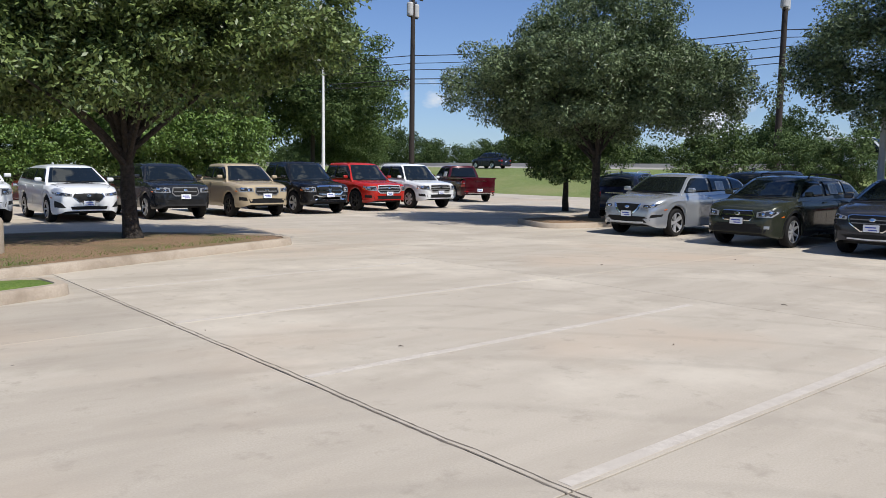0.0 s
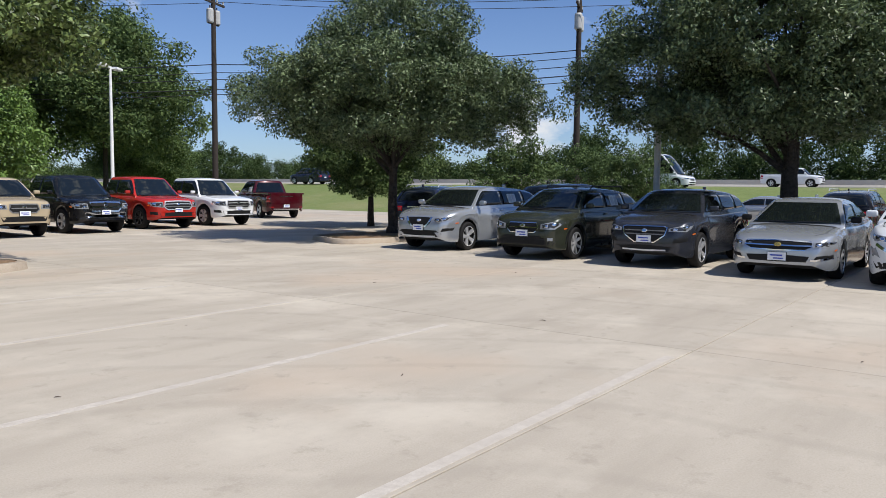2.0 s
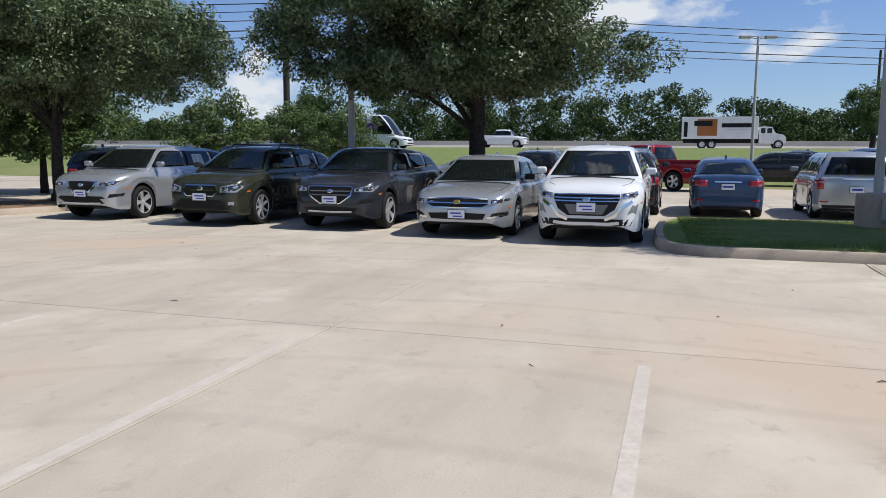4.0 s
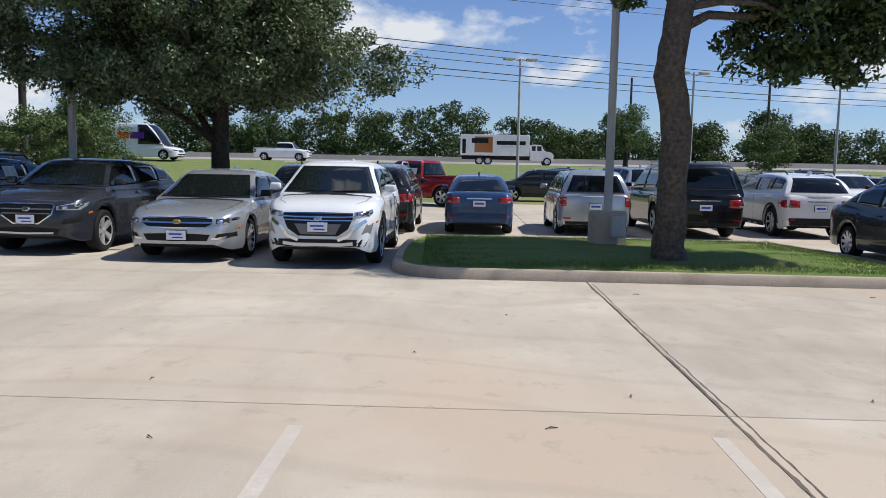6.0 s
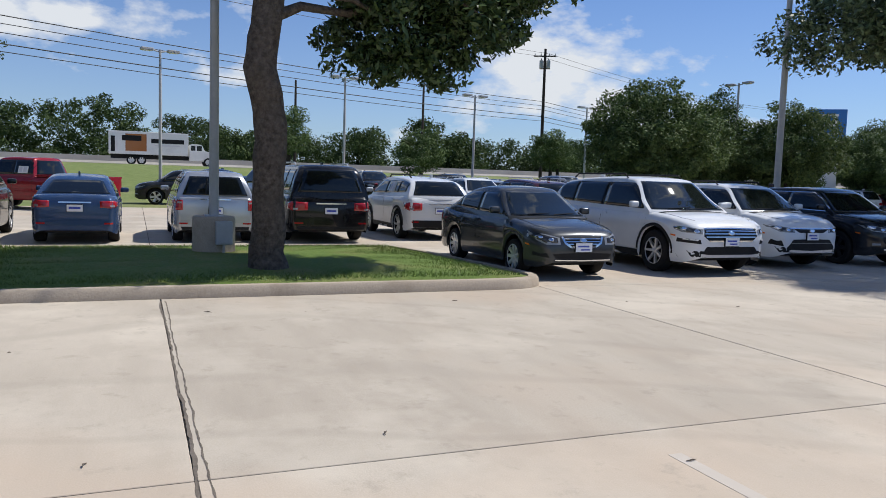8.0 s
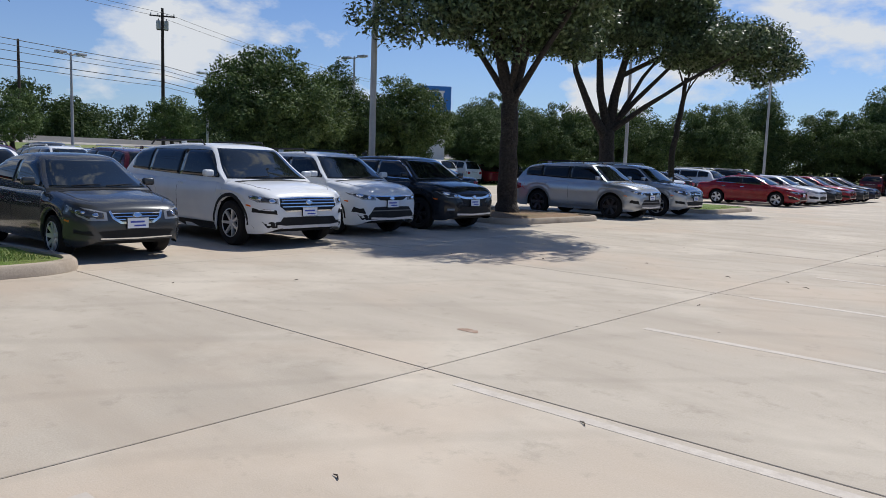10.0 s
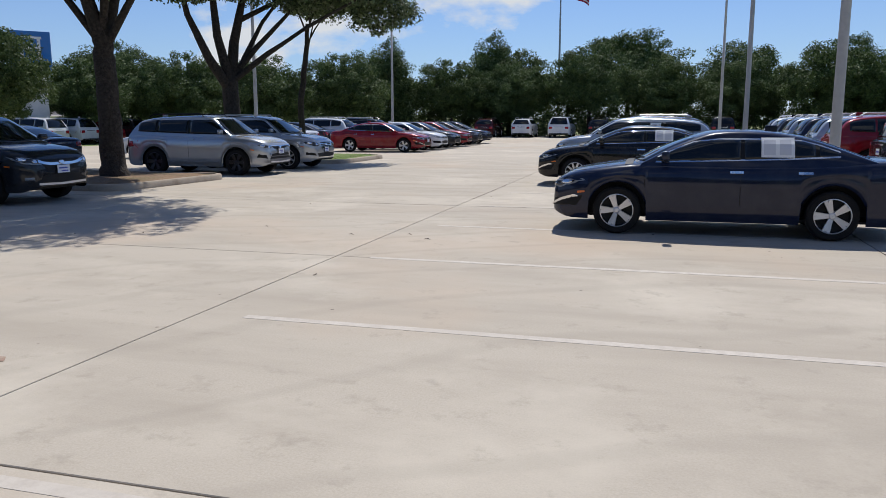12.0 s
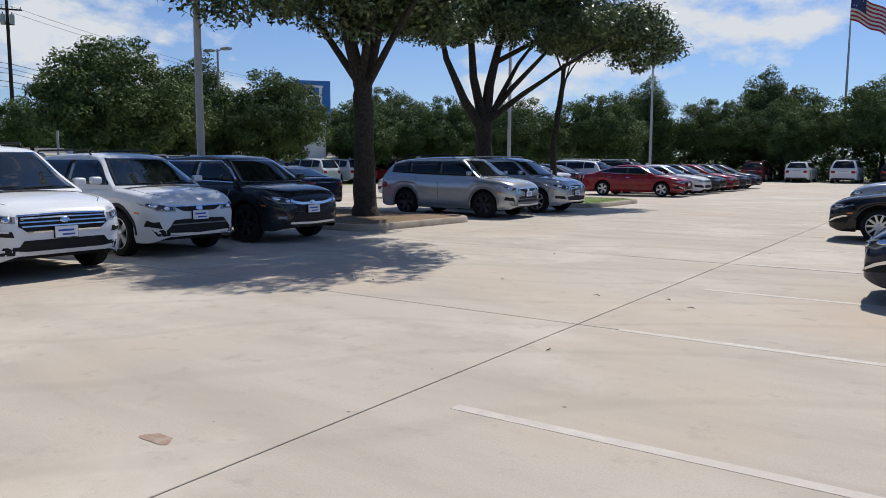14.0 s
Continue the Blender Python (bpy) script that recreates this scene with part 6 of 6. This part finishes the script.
def woods():
    rng = np.random.default_rng(77)
    cs, rr = [], []
    for k in range(230):
        y = -230 + 2.1 * k + rng.normal(0, .8)
        h = 5.2 + 1.6 * math.sin(y * .051) + 1.2 * math.sin(y * .13 + 1) + abs(rng.normal(0, 1.1))
        if -42 < y < 2:
            h += 1.6
        x = 112 + rng.normal(0, 4)
        for j in range(24):
            z = .5 + (h - .4) * rng.uniform(.0, 1.0) ** 1.25
            w = 2.6 * (1 - .5 * (z / h) ** 2)
            cs.append((x + rng.normal(0, w), y + rng.normal(0, w * .8), z + 1.6))
            rr.append(rng.uniform(.9, 1.7))
    me = leaf_mesh("woods", cs, rr, 120, .22, M["leaf_woods"], 78, .8)
    return tagged(new("woods", me), "continuous belt of dark green trees beyond the highway", "woods", kind="stuff")


woods()


def hedge():
    rng = np.random.default_rng(79)
    cs, rr = [], []
    for k in range(300):
        t = k / 299
        x = -70 + 125 * t
        y = -80.5 + (14 * max(0, (x - 30) / 25)) + rng.normal(0, .7)
        for j in range(4):
            cs.append((x + rng.normal(0, .5), y + rng.normal(0, .6), rng.uniform(.2, 2.4)))
            rr.append(rng.uniform(.6, 1.0))
    me = leaf_mesh("hedge", cs, rr, 80, .16, M["leaf_grove"], 80, .8)
    return tagged(new("hedge", me), "dark hedge closing the far end of the lot", "hedge", kind="stuff")


hedge()


# ---- more vehicles ----
def recolour(thing, old, fresh):
    for o in (thing, *thing.children_recursive):
        if o.data and o.material_slots and o.material_slots[0].material == old:
            o.material_slots[0].link = "OBJECT"
            o.material_slots[0].material = fresh
    return thing


SED = vehicle("sedan_car", "sedan", P_CRIMSON, "crimson sedan with black and silver wheels", "car", 16.35 + 2.44, -42.1, 180, front="civic", L=4.88, W=1.86, wb=2.83, fo=.95, H=1.45, rim="five", chrome_sides=True)
SUV = vehicle("suv_car", "suv", P_SILVER, "silver crossover with black wheels under the trees", "car", 15.95 + 2.3, -26.05, 180, front="rav", L=4.6, W=1.85, H=1.70, rim="dark", rails="black", trim=M["grey_plastic"])
BIGSUV = vehicle("suv_car", "suv", P_SILVER, "silver family crossover with a barred grille", "car", 15.8 + 2.45, -28.9, 180, front="versa", L=4.9, W=1.88, wb=2.80, H=1.69, rim="multi", rails="grey")
TRK = vehicle("pickup_truck", "pickup", P_MAROON, "maroon pickup parked with its tailgate to the aisle", "truck", 28.4, 32.2, 70, front="ram", L=5.8, W=2.01, wb=3.57, H=1.94, r=.41, sticker=1)

COLOURS = {"white": P_WHITE, "grey": P_GREY, "red": P_CRIMSON, "black": P_BLACK, "silver": P_SILVER, "charcoal": P_CHAR, "navy": P_NAVY, "maroon": P_MAROON, "blue": P_BLUE}
TALES = {"sedan": "sedan", "suv": "crossover", "big": "large crossover", "truck": "pickup"}
FSED = vehicle("sedan_car", "sedan", P_CRIMSON, "red sedan parked in the second row", "car", 24.2, -21.6, 180, front="civic", L=4.88, W=1.86, wb=2.83, fo=.95, H=1.45, detail=False, lean=True, group="cars in the second row")
FSUV = vehicle("suv_car", "suv", P_SILVER, "silver crossover parked nose out behind the sedans", "car", -1.4, -31.95, 180, front="crv", L=4.6, W=1.85, detail=False, lean=True, rails="grey", group="cars parked back to back with the dark sedans")
FBIG = vehicle("suv_car", "suv", P_SILVER, "silver large crossover across the second aisle", "car", 39.6, -8.3, 15, front="explorer", L=5.1, W=2.0, wb=3.0, H=1.84, r=.39, detail=False, lean=True)
SOURCES = {"sedan": (FSED, P_CRIMSON), "suv": (FSUV, P_SILVER), "big": (FBIG, P_SILVER), "truck": (TRK, P_MAROON)}


def park(what, colour, x, y, yaw, where, group="", z=0.0):
    src, old = SOURCES[what]
    c = recolour(copy_thing(src, pose(x, y, z, 0, 0, yaw)), old, COLOURS[colour])
    c["label"] = f"{colour} {TALES[what]} {where}"
    if group:
        c["group"] = group
    return c


FAR1 = "cars parked along the far side of the aisle"
for i, (w, c) in enumerate([("sedan", "white"), ("sedan", "charcoal"), ("sedan", "red"), ("sedan", "grey"), ("sedan", "navy")]):
    park(w, c, 18.7, -44.9 - 2.75 * i, 180, "parked in the row along the aisle", FAR1)
for i, (w, c) in enumerate([("suv", "maroon"), ("suv", "white"), ("big", "white"), ("suv", "black"), ("suv", "charcoal"), ("suv", "silver"), ("big", "black")]):
    park(w, c, 20.6 - 3.35 * i, -75.3, -90, "parked tail outward at the far end", "cars at the far end of the lot")
for i, wc in enumerate([("suv", "red"), None, ("suv", "navy"), ("suv", "silver"), ("suv", "charcoal"), ("suv", "white")]):
    if wc:
        park(*wc, -1.4, -29.2 - 2.75 * i, 180, "parked nose out behind the sedans", "cars parked back to back with the dark sedans")
for i, (w, c) in enumerate([("sedan", "charcoal"), ("suv", "grey"), ("sedan", "white")]):
    park(w, c, 5.9, -32.0 - 2.75 * i, 0, "parked in the row with the dark sedans", "")
# second row, tails to the first
for x, y, w, c, yaw in [(28.4, -15.2, "suv", "maroon", 0), (24.4, -16.4, "sedan", "silver", 0), (26.4, -22.4, "suv", "black", 180), (25.4, -25.4, "sedan", "navy", 0),
                        (24.6, -41.4, "sedan", "white", 0), (24.8, -44.2, "sedan", "grey", 0), (24.6, -47.0, "suv", "white", 0), (24.6, -50.0, "sedan", "silver", 0), (24.8, -53, "suv", "black", 0),
                        (24.6, -33.6, "sedan", "white", 0), (26.4, -37.4, "sedan", "silver", 0)]:
    park(w, c, x, y, yaw, "parked in the second row", "cars in the second row")
rng = random.Random(5)
for row, (x, yaw) in enumerate([(35.2, 180), (45.5, 0), (51.2, 180)]):
    for j in range(15):
        y = -13.5 - 2.8 * j - (3.0 if j > 6 else 0)
        if rng.random() < .16 or (row == 0 and y < -24):
            continue
        w = rng.choice(["sedan", "suv", "suv", "big", "sedan"])
        c = rng.choice(["white", "white", "silver", "red", "black", "grey", "navy", "charcoal", "maroon"])
        park(w, c, x + rng.uniform(-.2, .2), y, yaw, "parked among the packed rows of the far lot", "cars in the packed far lot", 0.0 if x < 39 else terrain(x, y))
# beyond the first row, towards the highway
for w, c, x, y, yaw, t in [("suv", "navy", 24.6, 17.9, 20, "behind the live oak"), ("big", "black", 27.0, 13.4, 0, "standing behind the silver crossover"), ("suv", "black", 32.4, 4.7, 0, "seen from behind in the second row"),
                           ("truck", "red", 37.4, .75, 56, "with its tailgate to the lot"), ("sedan", "silver", 40.4, 9.8, 90, "across the second aisle"), ("suv", "charcoal", 44.8, -4.9, 90, "side-on across the second aisle"),
                           ("sedan", "blue", 52.0, -6.8, 90, "near the grass bank"), ("truck", "maroon", 2.4, 34.4, 0, "behind the row of trucks"), ("sedan", "red", 9.0, 34.2, 0, "behind the row of trucks")]:
    park(w, c, x, y, yaw, t, "", 0.0 if x < 39 else terrain(x, y))

# delivery van on the road beside the lot
van = vehicle("delivery_van", "van", P_WHITE, "white high-roof delivery van with purple and orange side marks", "van", 62.6, 23.9, -92, z=terrain(62.6, 23.9), detail=False, L=6.0, W=2.05, H=2.75, wb=3.6, plate=False, roof=.88, blank=True,
              cab=[(.14, 1.02), (.20, 1.5), (.27, 2.1), (.36, -.12), (.46, 0), (.8, 0), (.965, -.05), (.99, 1.08)])
for nm, x0, x1, mat in (("purple_mark", .55, -.55, paint("violet", (.10, .02, .22))), ("orange_mark", -.65, -1.55, paint("orange", (.75, .10, .01)))):
    for s in (1, -1):
        b = box(min(x0, x1), max(x0, x1), s * .985 - .01, s * .985 + .01, 1.55, 2.05, .005)
        part(nm, b, mat, van, "plain coloured block on the van's side")

# box lorry on the highway
lorry = top_thing("box_lorry", 84, -4.4, 2.06, 90, "white box lorry with a printed side on the highway", "lorry")
part("box", box(-3.0, 4.05, -1.25, 1.25, .95, 3.08, .04), M["white_steel"], lorry)
part("chassis", box(-5.2, 3.9, -.5, .5, .55, .95), M["black"], lorry)
part("rear_fairing", box(3.5, 3.85, 1.245, 1.262, 1.15, 2.6), M["black"], lorry)
part("side_mark", box(-2.6, .35, 1.245, 1.262, 2.05, 2.45), M["black"], lorry, "dark lettering bar on the lorry's side")
part("side_mark", box(-2.2, .05, 1.245, 1.262, 1.78, 1.90), M["print"], lorry, "grey lettering bar on the lorry's side")
part("side_mark", box(.75, 2.6, 1.245, 1.262, 1.25, 2.85), paint("print_ochre", (.36, .13, .035), rough=.5), lorry, "orange picture block on the lorry's side")
part("side_mark", box(1.2, 2.9, 1.262, 1.268, 2.2, 2.7), M["black"], lorry, "dark picture block on the lorry's side")
b = bmesh.new()
cabline = [(-3.1, .5), (-3.1, 2.05), (-3.4, 2.15), (-4.25, 2.1), (-4.55, 1.5), (-5.3, 1.35), (-5.5, 1.1), (-5.5, .5)]
for s in (1.05, -1.05):
    b.faces.new([b.verts.new((x, s, z)) for x, z in cabline])
b.verts.ensure_lookup_table()
for k in range(8):
    n2 = (k + 1) % 8
    b.faces.new((b.verts[k], b.verts[n2], b.verts[8 + n2], b.verts[8 + k]))
bmesh.ops.recalc_face_normals(b, faces=b.faces)
bmesh.ops.bevel(b, geom=list(b.edges), offset=.05, segments=2, affect="EDGES")
cab = part("cab", b, M["white_steel"], lorry)
for s in (1, -1):
    for x0, x1 in ((-3.65, -3.25), (-4.25, -3.8)):
        part("side_window", box(x0, x1, s * 1.05 - .012, s * 1.05 + .012, 1.5, 1.98, .005), M["glass"], cab)
tyre, disc, rimm = wheel_meshes(.42, "six")
for wx in (2.1, 1.2, -4.85):
    for s in (1, -1):
        wh = new("wheel", tyre)
        wh.parent = lorry
        wh.matrix_basis = pose(wx, s * 1.02, .42, 0, 0, 0 if s > 0 else 180)
        o = new("rim", rimm)
        o.parent = wh


# ---- sign and flag ----
sg = top_thing("pylon_sign", 46.0, -48.6, 0, 52, "blue dealership pylon sign with a white emblem", "sign")
part("column", box(-.85, .85, -.25, .25, 0, 4.6, .03), M["white_steel"], sg)
part("panel", box(-1.25, 1.25, -.3, .3, 4.6, 7.4, .05), paint("sign_blue", (.03, .17, .50)), sg)
for s in (1, -1):
    y0, y1 = (s * .31 - .012, s * .31 + .012)
    for x0, x1, z0, z1 in ((-.62, -.42, 5.7, 6.9), (.42, .62, 5.7, 6.9), (-.42, .42, 6.2, 6.38), (-.7, .7, 6.9, 7.05), (-.7, .7, 5.56, 5.7)):
        part("emblem_bar", box(x0, x1, y0, y1, z0, z1), M["paper"], sg)
    part("lettering_bar", box(-.9, .9, y0, y1, 4.95, 5.25), M["paper"], sg)

fp = top_thing("flagpole", 16.2, -90.0, 0, 0, "tall flagpole with a striped flag hanging in light wind", "flagpole")
part("pole", tube([(0, 0, 0), (0, 0, 9), (0, 0, 17.6)], [.14, .11, .06], 10), M["galv"], fp, smooth=True)
part("finial", lathe([(.001, .3), (.11, .22), (.15, .12), (.1, 0)], 10), M["chrome"], fp).location = (0, 0, 17.6)
cloth = {"flag_red": paint("flag_red", (.50, .03, .05), rough=.8), "flag_white": paint("flag_white", (.75, .72, .72), rough=.8), "flag_blue": paint("flag_blue", (.03, .04, .16), rough=.8)}


def flag_at(u, v):
    return Vector((-(u * 3.0), .35 * math.sin(u * 6 + v * 2), 17.3 - v * 2.4 - u * (1.2 + .5 * u) + .1 * math.sin(u * 9)))


def flag_patch(name, u0, u1, v0, v1, off=0.0):
    b = bmesh.new()
    g = [[b.verts.new(flag_at(u0 + (u1 - u0) * i / 12, v0 + (v1 - v0) * j / 2) + Vector((0, off, 0))) for j in range(3)] for i in range(13)]
    for i in range(12):
        for j in range(2):
            b.faces.new((g[i][j], g[i + 1][j], g[i + 1][j + 1], g[i][j + 1]))
    part(name, b, cloth[name], fp, smooth=True)


for i in range(13):
    flag_patch("flag_red" if i % 2 == 0 else "flag_white", 0, 1, i / 13, (i + 1) / 13)
for off in (.015, -.015):
    flag_patch("flag_blue", 0, .42, 0, 7 / 13, off)
